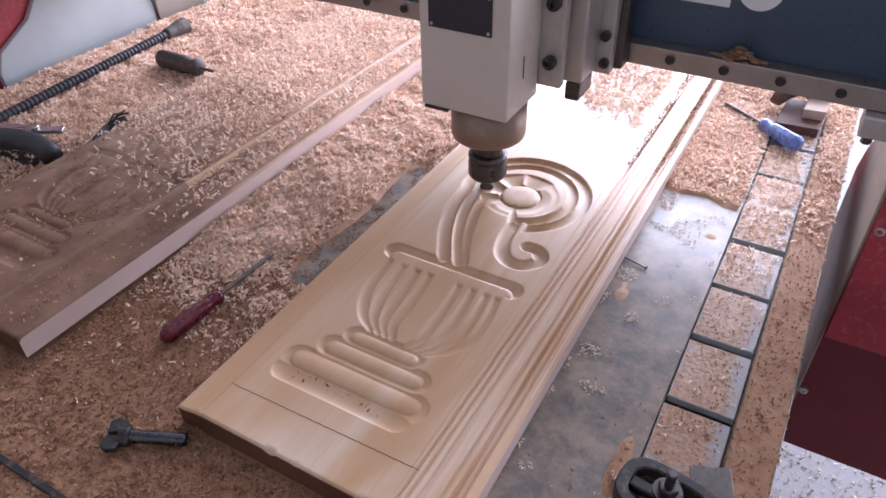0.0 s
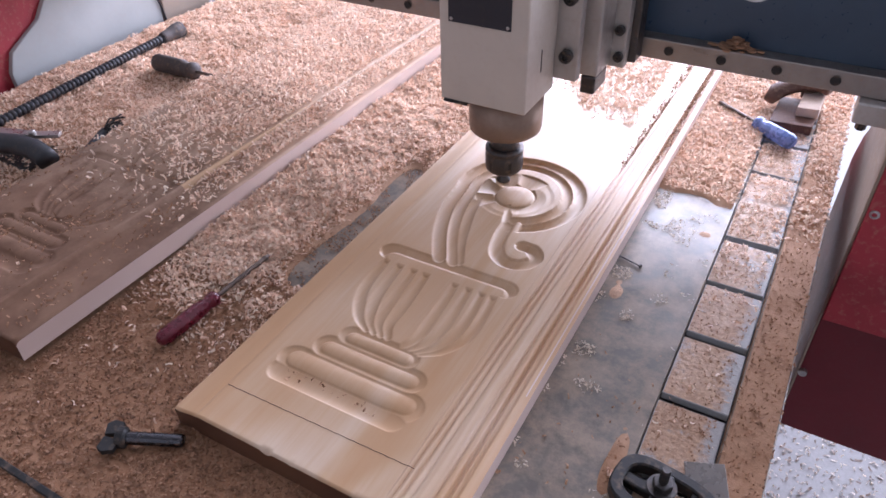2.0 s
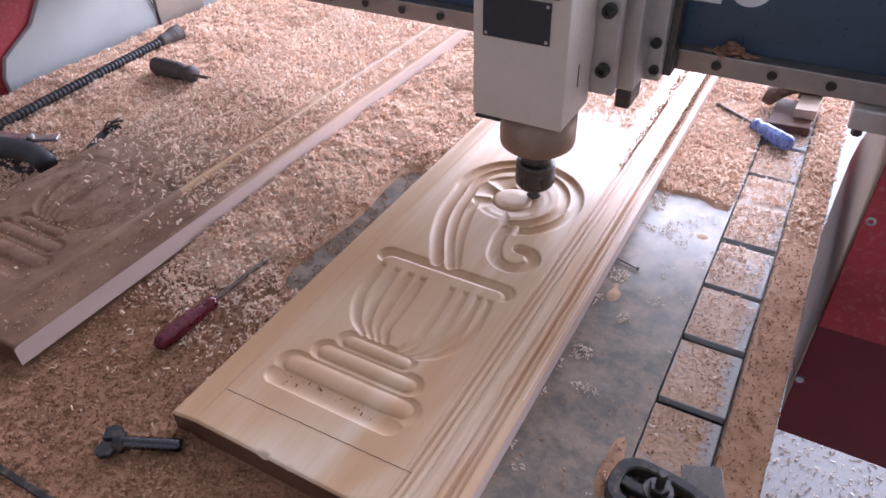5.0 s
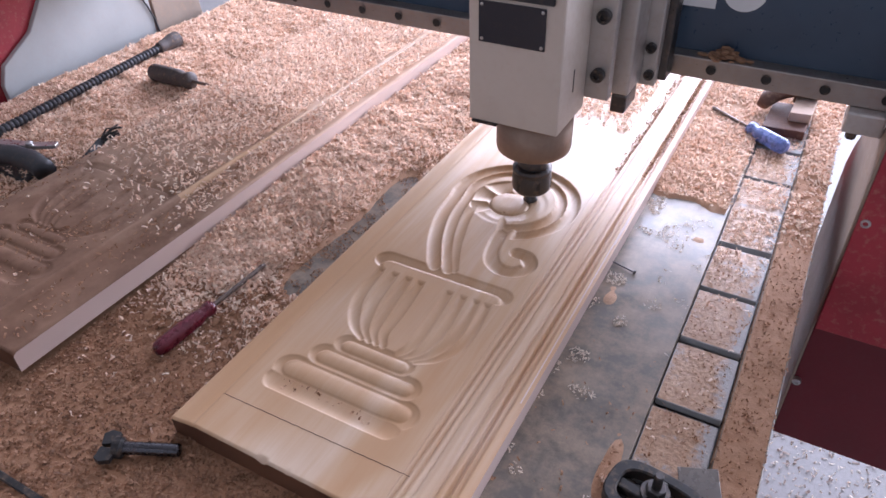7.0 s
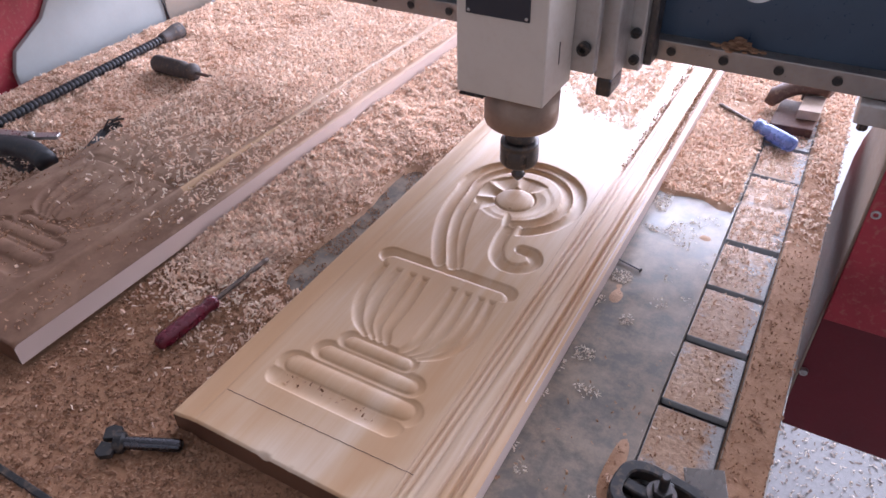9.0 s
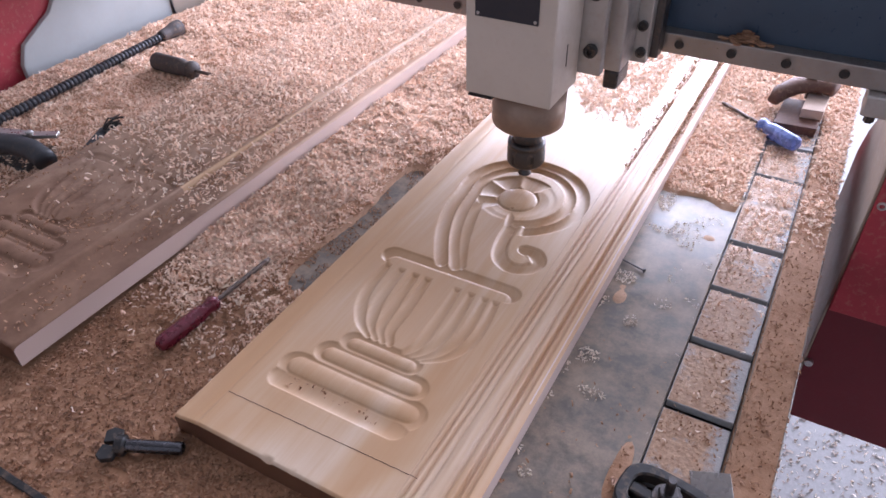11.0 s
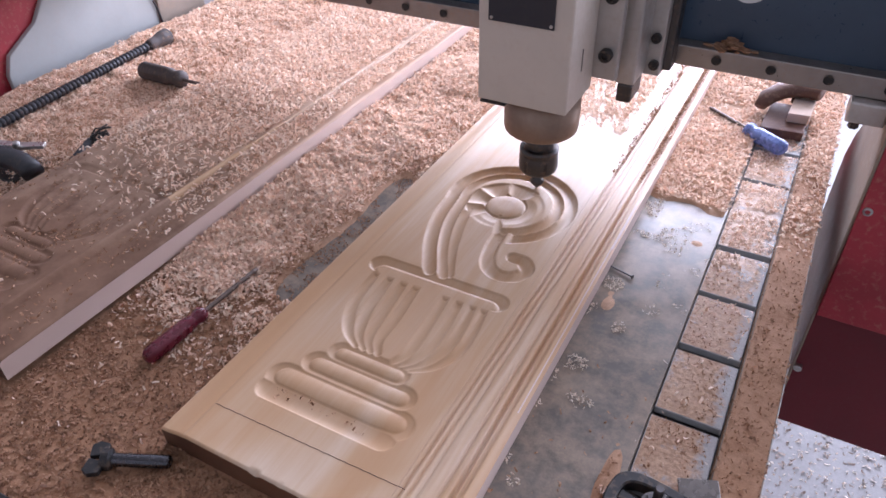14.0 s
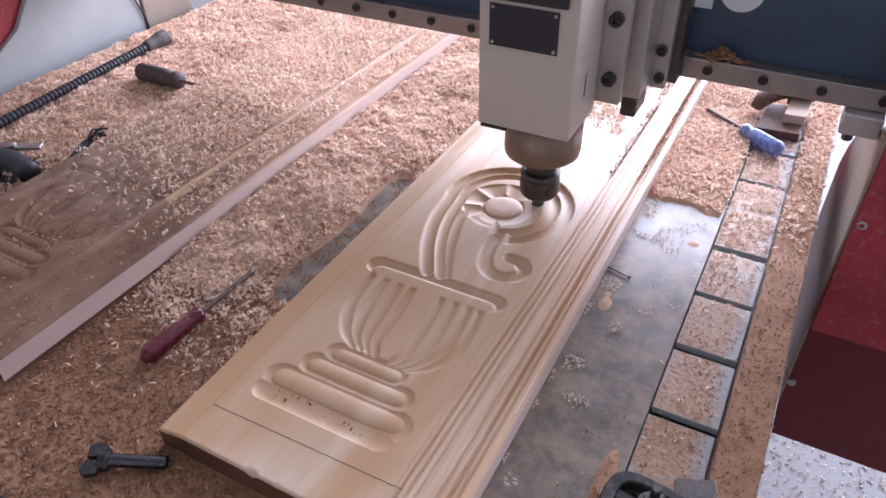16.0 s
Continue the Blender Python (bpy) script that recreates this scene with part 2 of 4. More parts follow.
rust = paint("rusty cast iron", (0.14, 0.065, 0.042), 0.6, 0.15, 0.45, uneven=0.45)
grey_rubber = paint("worn grey rubber", (0.07, 0.055, 0.05), 0.65, 0.0, 0.3, uneven=0.3)


def handle_glass(name, colour):
    def build(nt, bsdf):
        bsdf.inputs["Base Color"].default_value = (*colour, 1)
        bsdf.inputs["Transmission Weight"].default_value = 0.35
        bsdf.inputs["IOR"].default_value = 1.48
        nt.links.new(ramp(nt, noise_tex(nt, coords(nt), 90.0), (0.3, (0.15,) * 3), (0.7, (0.4,) * 3)), bsdf.inputs["Roughness"])
    return material(name, build, 0.25)


red_acetate = handle_glass("red acetate", (0.16, 0.012, 0.03))
blue_acetate = handle_glass("blue acetate", (0.24, 0.33, 0.70))


# ---- mesh helpers ----
def part(name, bm, mat, parent=None, label="", smooth=False):
    me = bpy.data.meshes.new(name)
    bm.normal_update()
    bm.to_mesh(me)
    bm.free()
    me.materials.append(mat)
    if smooth:
        me.shade_smooth()
    ob = new(name, me)
    ob.parent = parent
    if label:
        ob["label"] = label
    return ob


def thing(name, place, label, category, group="", kind=""):
    ob = new(name)
    ob.empty_display_size = 0.05
    ob.matrix_basis = place
    return tagged(ob, label, category, group, kind)


def box(lo, hi, bevel=0.0, seg=2, bm=None):
    out = bmesh.new() if bm is None else bm
    made = bmesh.ops.create_cube(out, size=1.0, matrix=Matrix.Translation([(a + b) / 2 for a, b in zip(lo, hi)]) @ Matrix.Diagonal([*(b - a for a, b in zip(lo, hi)), 1]))
    if bevel:
        edges = list({e for v in made["verts"] for e in v.link_edges})
        bmesh.ops.bevel(out, geom=edges, offset=bevel, segments=seg, affect="EDGES", profile=0.5)
    return out


def lathe(rows, n=32, m=None, bm=None):
    """A turned solid from rows of (radius, height) along z."""
    out = bmesh.new() if bm is None else bm
    m = m or Matrix()
    rings = []
    for r, z in rows:
        if r <= 0:
            rings.append([out.verts.new(m @ Vector((0, 0, z)))])
        else:
            rings.append([out.verts.new(m @ Vector((r * math.cos(2 * math.pi * k / n), r * math.sin(2 * math.pi * k / n), z))) for k in range(n)])
    for a, b in zip(rings, rings[1:]):
        for k in range(n):
            j = (k + 1) % n
            if len(a) == 1 and len(b) > 1:
                out.faces.new((a[0], b[j], b[k]))
            elif len(b) == 1 and len(a) > 1:
                out.faces.new((a[k], a[j], b[0]))
            elif len(a) > 1:
                out.faces.new((a[k], a[j], b[j], b[k]))
    for ring, flip in ((rings[0], True), (rings[-1], False)):
        if len(ring) > 1:
            out.faces.new(ring[::-1] if flip else ring)
    return out


def prism(outline, lo, hi, axis="z", bevel=0.0):
    """A flat outline of (u, v) pairs, drawn out along an axis."""
    out = bmesh.new()
    put = {"z": lambda u, v, w: (u, v, w), "y": lambda u, v, w: (u, w, v), "x": lambda u, v, w: (w, u, v)}[axis]
    a = [out.verts.new(put(u, v, lo)) for u, v in outline]
    b = [out.verts.new(put(u, v, hi)) for u, v in outline]
    n = len(outline)
    out.faces.new(a[::-1])
    out.faces.new(b)
    for k in range(n):
        out.faces.new((a[k], a[(k + 1) % n], b[(k + 1) % n], b[k]))
    bmesh.ops.recalc_face_normals(out, faces=out.faces)
    if bevel:
        bmesh.ops.bevel(out, geom=list(out.edges), offset=bevel, segments=2, affect="EDGES", profile=0.5)
    return out


def tube(points, r, n=10, bm=None):
    """A round bar along a line of points."""
    out = bmesh.new() if bm is None else bm
    pts = [Vector(p) for p in points]
    rings = []
    for i, p in enumerate(pts):
        d = (pts[min(i + 1, len(pts) - 1)] - pts[max(i - 1, 0)]).normalized()
        u = d.cross(Vector((0, 0, 1)))
        u = u.normalized() if u.length > 0.05 else Vector((1, 0, 0))
        v = u.cross(d)
        rings.append([out.verts.new(p + r * (u * math.cos(2 * math.pi * k / n) + v * math.sin(2 * math.pi * k / n))) for k in range(n)])
    for a, b in zip(rings, rings[1:]):
        for k in range(n):
            out.faces.new((a[k], a[(k + 1) % n], b[(k + 1) % n], b[k]))
    out.faces.new(rings[0][::-1])
    out.faces.new(rings[-1])
    bmesh.ops.recalc_face_normals(out, faces=out.faces)
    return out


def grid_mesh(name, xs, ys, z, mat, skirt=None):
    """A height field over xs and ys; with skirt it is closed down to that height."""
    nx, ny = len(xs), len(ys)
    gx, gy = np.meshgrid(xs, ys)
    verts = np.stack([gx, gy, z], -1).reshape(-1, 3)
    i = (np.arange(ny - 1)[:, None] * nx + np.arange(nx - 1)[None]).reshape(-1)
    faces = np.stack([i, i + 1, i + nx + 1, i + nx], -1)
    if skirt is not None:
        rim = np.concatenate([np.arange(nx), np.arange(1, ny) * nx + nx - 1, (ny - 1) * nx + np.arange(nx - 2, -1, -1), np.arange(ny - 2, 0, -1) * nx])
        low = verts[rim].copy()
        low[:, 2] = skirt
        base = len(verts)
        verts = np.concatenate([verts, low])
        k = np.arange(len(rim))
        j = (k + 1) % len(rim)
        faces = np.concatenate([faces, np.stack([rim[k], base + k, base + j, rim[j]], -1)])
    me = bpy.data.meshes.new(name)
    me.from_pydata(verts.tolist(), [], faces.tolist())
    me.materials.append(mat)
    me.shade_smooth()
    return me


def value_noise(x, y, scale, seed):
    """Smooth random heights of 0 to 1 over arrays x, y."""
    rng = np.random.default_rng(seed)
    table = rng.random((64, 64))
    u, v = x * scale, y * scale
    iu, iv = np.floor(u).astype(int), np.floor(v).astype(int)
    fu, fv = u - iu, v - iv
    fu, fv = fu * fu * (3 - 2 * fu), fv * fv * (3 - 2 * fv)
    g = lambda a, b: table[a % 64, b % 64]
    return (g(iu, iv) * (1 - fu) + g(iu + 1, iv) * fu) * (1 - fv) + (g(iu, iv + 1) * (1 - fu) + g(iu + 1, iv + 1) * fu) * fv


def step(a, b, x):
    s = np.clip((x - a) / (b - a), 0, 1)
    return s * s * (3 - 2 * s)


# ---- the workshop ----
FLOOR, WALL_X0, WALL_X1, WALL_Y0, WALL_Y1, CEIL = -0.74, -3.2, 3.6, -2.4, 5.2, 3.9


def structure(name, bm, mat, label, category):
    return tagged(part(name, bm, mat), label, category, kind="structure")


structure("floor", box((WALL_X0 - 0.2, WALL_Y0 - 0.2, FLOOR - 0.1), (WALL_X1 + 0.2, WALL_Y1 + 0.2, FLOOR)), concrete, "pale dusty concrete workshop floor strewn with wood chips", "floor")
structure("ground", box((-60, -60, FLOOR - 0.3), (60, 120, FLOOR - 0.11)), concrete, "pale sunlit concrete yard outside the workshop", "ground")
structure("wall_west", box((WALL_X0 - 0.2, WALL_Y0, FLOOR), (WALL_X0, WALL_Y1, CEIL)), plaster, "plain grey plastered workshop wall", "wall")
bm = box((WALL_X1, WALL_Y0, FLOOR), (WALL_X1 + 0.2, 2.80, CEIL))
box((WALL_X1, 5.10, FLOOR), (WALL_X1 + 0.2, WALL_Y1, CEIL), bm=bm)
box((WALL_X1, 2.80, 1.65), (WALL_X1 + 0.2, 5.10, CEIL), bm=bm)
structure("wall_east", bm, plaster, "grey plastered wall with a wide open doorway", "wall")
# far wall with a wide window, near wall with a window
PANE_X0, PANE_X1, PANE_LOW, PANE_TOP = -2.65, 2.85, 0.35, 3.55
bm = box((WALL_X0, WALL_Y1, FLOOR), (PANE_X0, WALL_Y1 + 0.2, CEIL))
box((PANE_X1, WALL_Y1, FLOOR), (WALL_X1, WALL_Y1 + 0.2, CEIL), bm=bm)
box((PANE_X0, WALL_Y1, FLOOR), (PANE_X1, WALL_Y1 + 0.2, PANE_LOW), bm=bm)
box((PANE_X0, WALL_Y1, PANE_TOP), (PANE_X1, WALL_Y1 + 0.2, CEIL), bm=bm)
structure("wall_north", bm, plaster, "grey plastered wall with a wide open window", "wall")
structure("ceiling", box((WALL_X0 - 0.2, WALL_Y0 - 0.2, CEIL), (WALL_X1 + 0.2, WALL_Y1 + 0.2, CEIL + 0.1)), plaster, "grey workshop ceiling", "ceiling")
WIN = (0.2, 1.8, 0.35, 1.65)
bm = box((WALL_X0, WALL_Y0 - 0.2, FLOOR), (WIN[0], WALL_Y0, CEIL))
box((WIN[1], WALL_Y0 - 0.2, FLOOR), (WALL_X1, WALL_Y0, CEIL), bm=bm)
box((WIN[0], WALL_Y0 - 0.2, FLOOR), (WIN[1], WALL_Y0, WIN[2]), bm=bm)
box((WIN[0], WALL_Y0 - 0.2, WIN[3]), (WIN[1], WALL_Y0, CEIL), bm=bm)
structure("wall_south", bm, plaster, "grey plastered wall with an open window", "wall")

# ---- the router's bed ----
BED_X0, BED_X1, BED_Y0, BED_Y1 = -1.31, 0.062, -0.35, 1.98
STRIP_X0, STRIP_X1 = -0.0525, 0.0165
bed = thing("router_bed", pose(0, 0, 0), "wide grey router bed on a red steel frame, covered in sawdust", "machine bed")
part("bed_plate", box((BED_X0, BED_Y0, -0.03), (STRIP_X0, BED_Y1, 0), 0.001, 1), sheet_mat, bed, "grey bed sheet")
part("slot_floor", box((STRIP_X0, BED_Y0, -0.03), (STRIP_X1, BED_Y1, -0.010)), black_iron, bed, "dark channel under the tiles")
part("edge_plate", box((STRIP_X1 + 0.0015, BED_Y0, -0.03), (BED_X1, BED_Y1, 0.0), 0.001, 1), sheet_mat, bed)
part("side_beam", box((-0.02, BED_Y0, -0.15), (BED_X1 + 0.001, BED_Y1, -0.0305), 0.004), red_paint, bed, "red steel side beam")
part("side_beam", box((BED_X0 - 0.001, BED_Y0, -0.15), (BED_X0 + 0.08, BED_Y1, -0.0305), 0.004), red_paint, bed, "red steel side beam")
for x in (BED_X0 + 0.02, -0.06):
    for y in (BED_Y0 + 0.05, 0.9, BED_Y1 - 0.15):
        part("leg", box((x, y, FLOOR), (x + 0.1, y + 0.1, -0.1505), 0.004), red_paint, bed)
# seam across the near end of the bed
part("seam_strip", box((-0.95, 0.140, 0.0005), (-0.47, 0.147, 0.0052), 0.001, 1), black_iron, bed, "dark seam across the bed")

# ---- carved panels ----
def curve(ctrl, n=7):
    """A smooth line through a few control points."""
    p = np.array(ctrl, float)
    p = np.concatenate([[2 * p[0] - p[1]], p, [2 * p[-1] - p[-2]]])
    out = []
    for a, b, c, d in zip(p, p[1:], p[2:], p[3:]):
        for t in np.arange(n) / n:
            out.append(0.5 * ((2 * b) + (c - a) * t + (2 * a - 5 * b + 4 * c - d) * t * t + (3 * b - a - 3 * c + d) * t ** 3))
    out.append(p[-2])
    return np.array(out)


def away(x, y, line):
    """Distance of each place from a line of points, and how far along (0 to 1) its nearest place lies."""
    best, along = np.full(x.shape, 9.0), np.zeros(x.shape)
    m = len(line) - 1
    for k in range(m):
        (ax, ay), (bx, by) = line[k], line[k + 1]
        dx, dy = bx - ax, by - ay
        s = np.clip(((x - ax) * dx + (y - ay) * dy) / (dx * dx + dy * dy + 1e-12), 0, 1)
        d = np.hypot(x - ax - s * dx, y - ay - s * dy)
        near = d < best
        best, along = np.where(near, d, best), np.where(near, (k + s) / m, along)
    return best, along


def groove(z, x, y, line, half, deep, power=0.8, taper=False):
    d, s = away(x, y, np.asarray(line, float))
    if taper:
        half = half * (0.45 + 0.55 * np.sin(np.pi * np.clip(0.1 + 0.8 * s, 0, 1)))
    return np.minimum(z, -deep * np.clip(1 - (d / half) ** 2, 0, 1) ** power)


def rod(z, x, y, line, half, low, top=0.0, power=0.5):
    d, _ = away(x, y, np.asarray(line, float))
    return np.where(d < half, np.maximum(z, -low + (low + top) * np.clip(1 - (d / half) ** 2, 0, 1) ** power), z)


ARCH_CX, ARCH_CY = -0.316, 0.757


def arch(r, start, end, stem):
    """The arch: a stem that rises out of the vase's rim and turns into a ring."""
    a = np.radians(np.linspace(start, end, 26))
    ring = np.stack([ARCH_CX + r * np.cos(a), ARCH_CY + 1.03 * r * np.sin(a)], -1)
    return np.concatenate([curve([stem, *[ring[0] + (np.array(stem) - ring[0]) * f + np.array((-0.012 * math.sin(math.pi * f), 0)) for f in (0.66, 0.33)], ring[0]])[:-1], ring])


def carving(x, y):
    """Depth of the carved urn with its flower, below the panel's face."""
    z = np.zeros(x.shape)
    # foot: three stacked bars in one sunk field
    for (x0, x1, yy, r) in ((-0.362, -0.292, 0.4205, 0.0085), (-0.376, -0.272, 0.3965, 0.0100), (-0.396, -0.259, 0.3655, 0.0125)):
        z = groove(z, x, y, [(x0, yy), (x1, yy)], r + 0.0055, 0.0075, 0.6)
    z = groove(z, x, y, [(-0.398, 0.347), (-0.264, 0.347)], 0.0145, 0.0075, 0.6)
    z *= 1 - 0.45 * step(-0.285, -0.250, x)
    for (x0, x1, yy, r) in ((-0.360, -0.294, 0.4205, 0.0085), (-0.374, -0.274, 0.3965, 0.0100), (-0.394, -0.261, 0.3680, 0.0125)):
        z = rod(z, x, y, [(x0, yy), (x1, yy)], r, 0.0075, -0.0004)
    # flutes of the bowl
    for k, (x0, x1) in enumerate(((-0.398, -0.354), (-0.378, -0.344), (-0.359, -0.335), (-0.342, -0.326))):
        z = groove(z, x, y, curve([(x0 - 0.001, 0.554), (x0 + 0.004, 0.492), ((x0 + x1) / 2 - 0.001 * k, 0.455), (x1, 0.436)]), 0.0072, 0.0052, 0.8, True)
    for k, (x0, x1) in enumerate(((-0.303, -0.306), (-0.285, -0.298), (-0.268, -0.290), (-0.254, -0.284))):
        z = groove(z, x, y, curve([(x0 - 0.001, 0.554), (x0 + 0.004, 0.485), ((x0 + x1) / 2 + 0.006, 0.450), (x1, 0.432)]), 0.0068, 0.0046, 0.8, True)
    # rim: a round bar in a pocket
    z = groove(z, x, y, [(-0.402, 0.5655), (-0.248, 0.5655)], 0.0150, 0.0078, 0.45)
    z = rod(z, x, y, [(-0.394, 0.5560), (-0.254, 0.5560)], 0.0122, 0.0078, 0.0010, 0.34)
    # arch: two round channels with a bead between them
    z = groove(z, x, y, arch(0.081, 196, -76, (-0.345, 0.582)), 0.0086, 0.0088, 0.42)
    z = groove(z, x, y, arch(0.0645, 196, -72, (-0.326, 0.582)), 0.0074, 0.0078, 0.42)
    # leaf behind the stem
    z = groove(z, x, y, curve([(-0.318, 0.584), (-0.337, 0.622), (-0.350, 0.660), (-0.358, 0.695), (-0.357, 0.722)]), 0.0085, 0.0058, 0.9, True)
    # flower: sunk petals round a raised disc
    fx, fy = x + 0.319, y - 0.747
    rad, ang = np.hypot(fx, fy), np.degrees(np.arctan2(fy, fx))
    z = np.where((rad < 0.054), np.minimum(z, -0.0012 * step(0.054, 0.048, rad)), z)
    for a, half in ((80, 25.0), (131, 23.0), (177, 21.0), (217, 18.0)):
        d = (ang - a + 180) % 360 - 180
        cup = np.clip(1 - (d / half) ** 2, 0, 1) ** 0.6 * (1 - 0.55 * np.clip((rad - 0.027) / 0.027, 0, 1)) * step(0.0555, 0.0525, rad)
        z = np.where(rad > 0.024, np.minimum(z, -0.0085 * cup), z)
    # sunk crescent between the disc and the ring
    d = (ang + 40 + 180) % 360 - 180
    z = np.minimum(z, -0.0050 * np.clip(1 - (d / 95.0) ** 2, 0, 1) ** 0.5 * step(0.050, 0.030, rad))
    z = np.where(rad < 0.031, np.minimum(z, -0.0065 * step(0.031, 0.0275, rad)), z)
    z = np.where(rad < 0.0262, -0.0055 + 0.0060 * np.clip(1 - (rad / 0.0262) ** 2, 0, 1) ** 0.36, z)
    # scroll under the ring, with a notched stalk
    z = groove(z, x, y, curve([(-0.316, 0.722), (-0.309, 0.702), (-0.303, 0.684), (-0.298, 0.668)]), 0.0055, 0.0050, 0.6, True)
    z = groove(z, x, y, [(-0.287, 0.699), (-0.283, 0.682)], 0.0048, 0.0040, 0.7)
    z = groove(z, x, y, curve([(-0.298, 0.682), (-0.296, 0.655), (-0.287, 0.624), (-0.268, 0.611), (-0.248, 0.617), (-0.241, 0.634), (-0.250, 0.648), (-0.263, 0.649)]), 0.0098, 0.0085, 0.4, False)
    z = rod(z, x, y, curve([(-0.288, 0.690), (-0.285, 0.655), (-0.277, 0.634), (-0.263, 0.626), (-0.253, 0.632)]), 0.0052, 0.0070, 0.0002)
    return z * 0.60


def moulding(u, wide):
    """Height along the moulded long edge: u is the distance in from that edge."""
    z = np.zeros(u.shape)
    for at, half, deep in ((0.0550, 0.0020, 0.0032), (0.0480, 0.0020, 0.0032), (0.0410, 0.0013, 0.0024), (0.0255, 0.0015, 0.0026), (0.0168, 0.0024, 0.0036), (0.0105, 0.0020, 0.0028)):
        z -= deep * np.clip(1 - ((u - at) / half) ** 2, 0, 1)
    z -= 0.0020 * step(0.036, 0.030, u) * step(0.012, 0.020, u)
    z -= 0.0030 * step(0.020, 0.016, u)
    z -= 0.0012 * (0.5 - 0.5 * np.cos(np.clip((u - 0.030) / 0.019, 0, 1) * 2 * math.pi))
    z -= 0.0055 * step(0.008, 0.0, u)
    return z


def plain_edge(u, wide):
    """A square edge with one narrow bead set in from it."""
    return 0.0060 * np.clip(1 - ((u - 0.0600) / 0.0060) ** 2, 0, 1) - 0.0030 * step(0.0555, 0.0535, u) - 0.0025 * step(0.0035, 0.0, u)


def carved_panel(place, label, mat, width, thick, shift, end, fine, edge, relief):
    """A door panel lying flat: origin at its near moulded corner, its length along y; a carved face and a moulded edge."""
    panel = thing("carved_panel", place, label, "wood panel", "carved door panels")
    ys = np.concatenate([np.arange(0, 0.70, fine), np.arange(0.70, end + 0.01, 0.02)])
    seam = -0.0635
    for name, x0, x1 in (("carved_face", -width, seam), ("moulded_edge", seam, 0.0)):
        xs = np.linspace(x0, x1, int((x1 - x0) / fine))
        gx, gy = np.meshgrid(xs, ys)
        z = thick + edge(-gx + 0.0126 * (gy - 0.34) * np.clip(-gx / 0.05, 0, 1.1), width) + relief * carving(gx + shift[0], gy + shift[1])
        z += -0.0012 * step(-width + 0.032, -width + 0.028, gx) - 0.0045 * step(-width + 0.028, -width + 0.002, gx)
        # worn and splintered near edge
        z -= 0.0020 * step(0.0022, 0.0, gy) + 0.010 * np.clip(value_noise(gx, gy * 0, 70, 77) - 0.62, 0, 1) * step(0.006, 0.0, gy)
        ob = new(name, grid_mesh(name, xs, ys, z, mat, 0.0))
        ob.parent = panel
        me = ob.data
        me.materials.append(shaded_end_grain)
        me.materials.append(lit_side)
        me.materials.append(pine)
        normals, centres = np.empty(len(me.polygons) * 3), np.empty(len(me.polygons) * 3)
        me.polygons.foreach_get("normal", normals)
        me.polygons.foreach_get("center", centres)
        n, c = normals.reshape(-1, 3), centres.reshape(-1, 3)
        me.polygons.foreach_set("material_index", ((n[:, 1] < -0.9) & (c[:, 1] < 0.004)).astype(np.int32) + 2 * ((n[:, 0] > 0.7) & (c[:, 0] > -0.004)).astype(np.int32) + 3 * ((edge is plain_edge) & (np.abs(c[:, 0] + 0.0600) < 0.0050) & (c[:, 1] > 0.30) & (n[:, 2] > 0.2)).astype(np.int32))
        me.polygons.foreach_set("use_smooth", np.abs(n[:, 2]) > 0.2)
        me.update()
    if edge is moulding:
        line = [(-width + 0.031 + k * (width - 0.087) / 40, 0.0490 + 0.02 * (-width + 0.091 + k * (width - 0.087) / 40) + 0.0003 * math.sin(2.3 * k), thick + 0.0001) for k in range(41)]
        part("scribed_line", tube(line, 0.00034, 5), shaded_end_grain, panel, "thin dark scribed line")
    return panel


PANEL_X1, PANEL_Y0, PANEL_TOP = -0.1605, 0.261, 0.0300
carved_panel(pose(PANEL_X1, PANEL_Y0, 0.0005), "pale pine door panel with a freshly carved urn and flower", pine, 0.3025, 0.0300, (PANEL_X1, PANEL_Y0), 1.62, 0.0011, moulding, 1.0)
BOARD_X1, BOARD_Y0, BOARD_THICK, BOARD_TILT = -0.667, 0.236, 0.0315, 0.55
carved_panel(pose(BOARD_X1, BOARD_Y0, 0.0115, -BOARD_TILT), "finished carved door panel buried under pink wood shavings", shaded_dusty_pine, 0.2900, BOARD_THICK, (PANEL_X1, PANEL_Y0), 1.62, 0.0018, plain_edge, 1.1)


def board_top(y):
    """Height of the finished panel's face: its near end is propped up a little."""
    return 0.0115 + BOARD_THICK - math.tan(radians(BOARD_TILT)) * (y - BOARD_Y0)


# ---- gantry ----
# its own space: y = 0 at the cutter's axis, x and z as in the room
gantry = thing("gantry", pose(0, 0.76, 0), "navy router gantry beam with steel rails on red end plates", "machine")
RAIL_Y, LEDGE_Y = 0.166, 0.192
part("beam", box((-1.42, LEDGE_Y, 0.168), (0.30, 0.255, 0.350), 0.004), navy, gantry, "glossy navy beam")
part("lower_rail", box((-1.40, RAIL_Y, 0.171), (0.28, LEDGE_Y - 0.0005, 0.199), 0.0015), rail_steel, gantry, "scratched steel guide rail")
part("upper_rail", box((-1.40, 0.205, 0.3505), (0.28, 0.232, 0.372), 0.0015), rail_steel, gantry, "scratched steel guide rail")
first = None
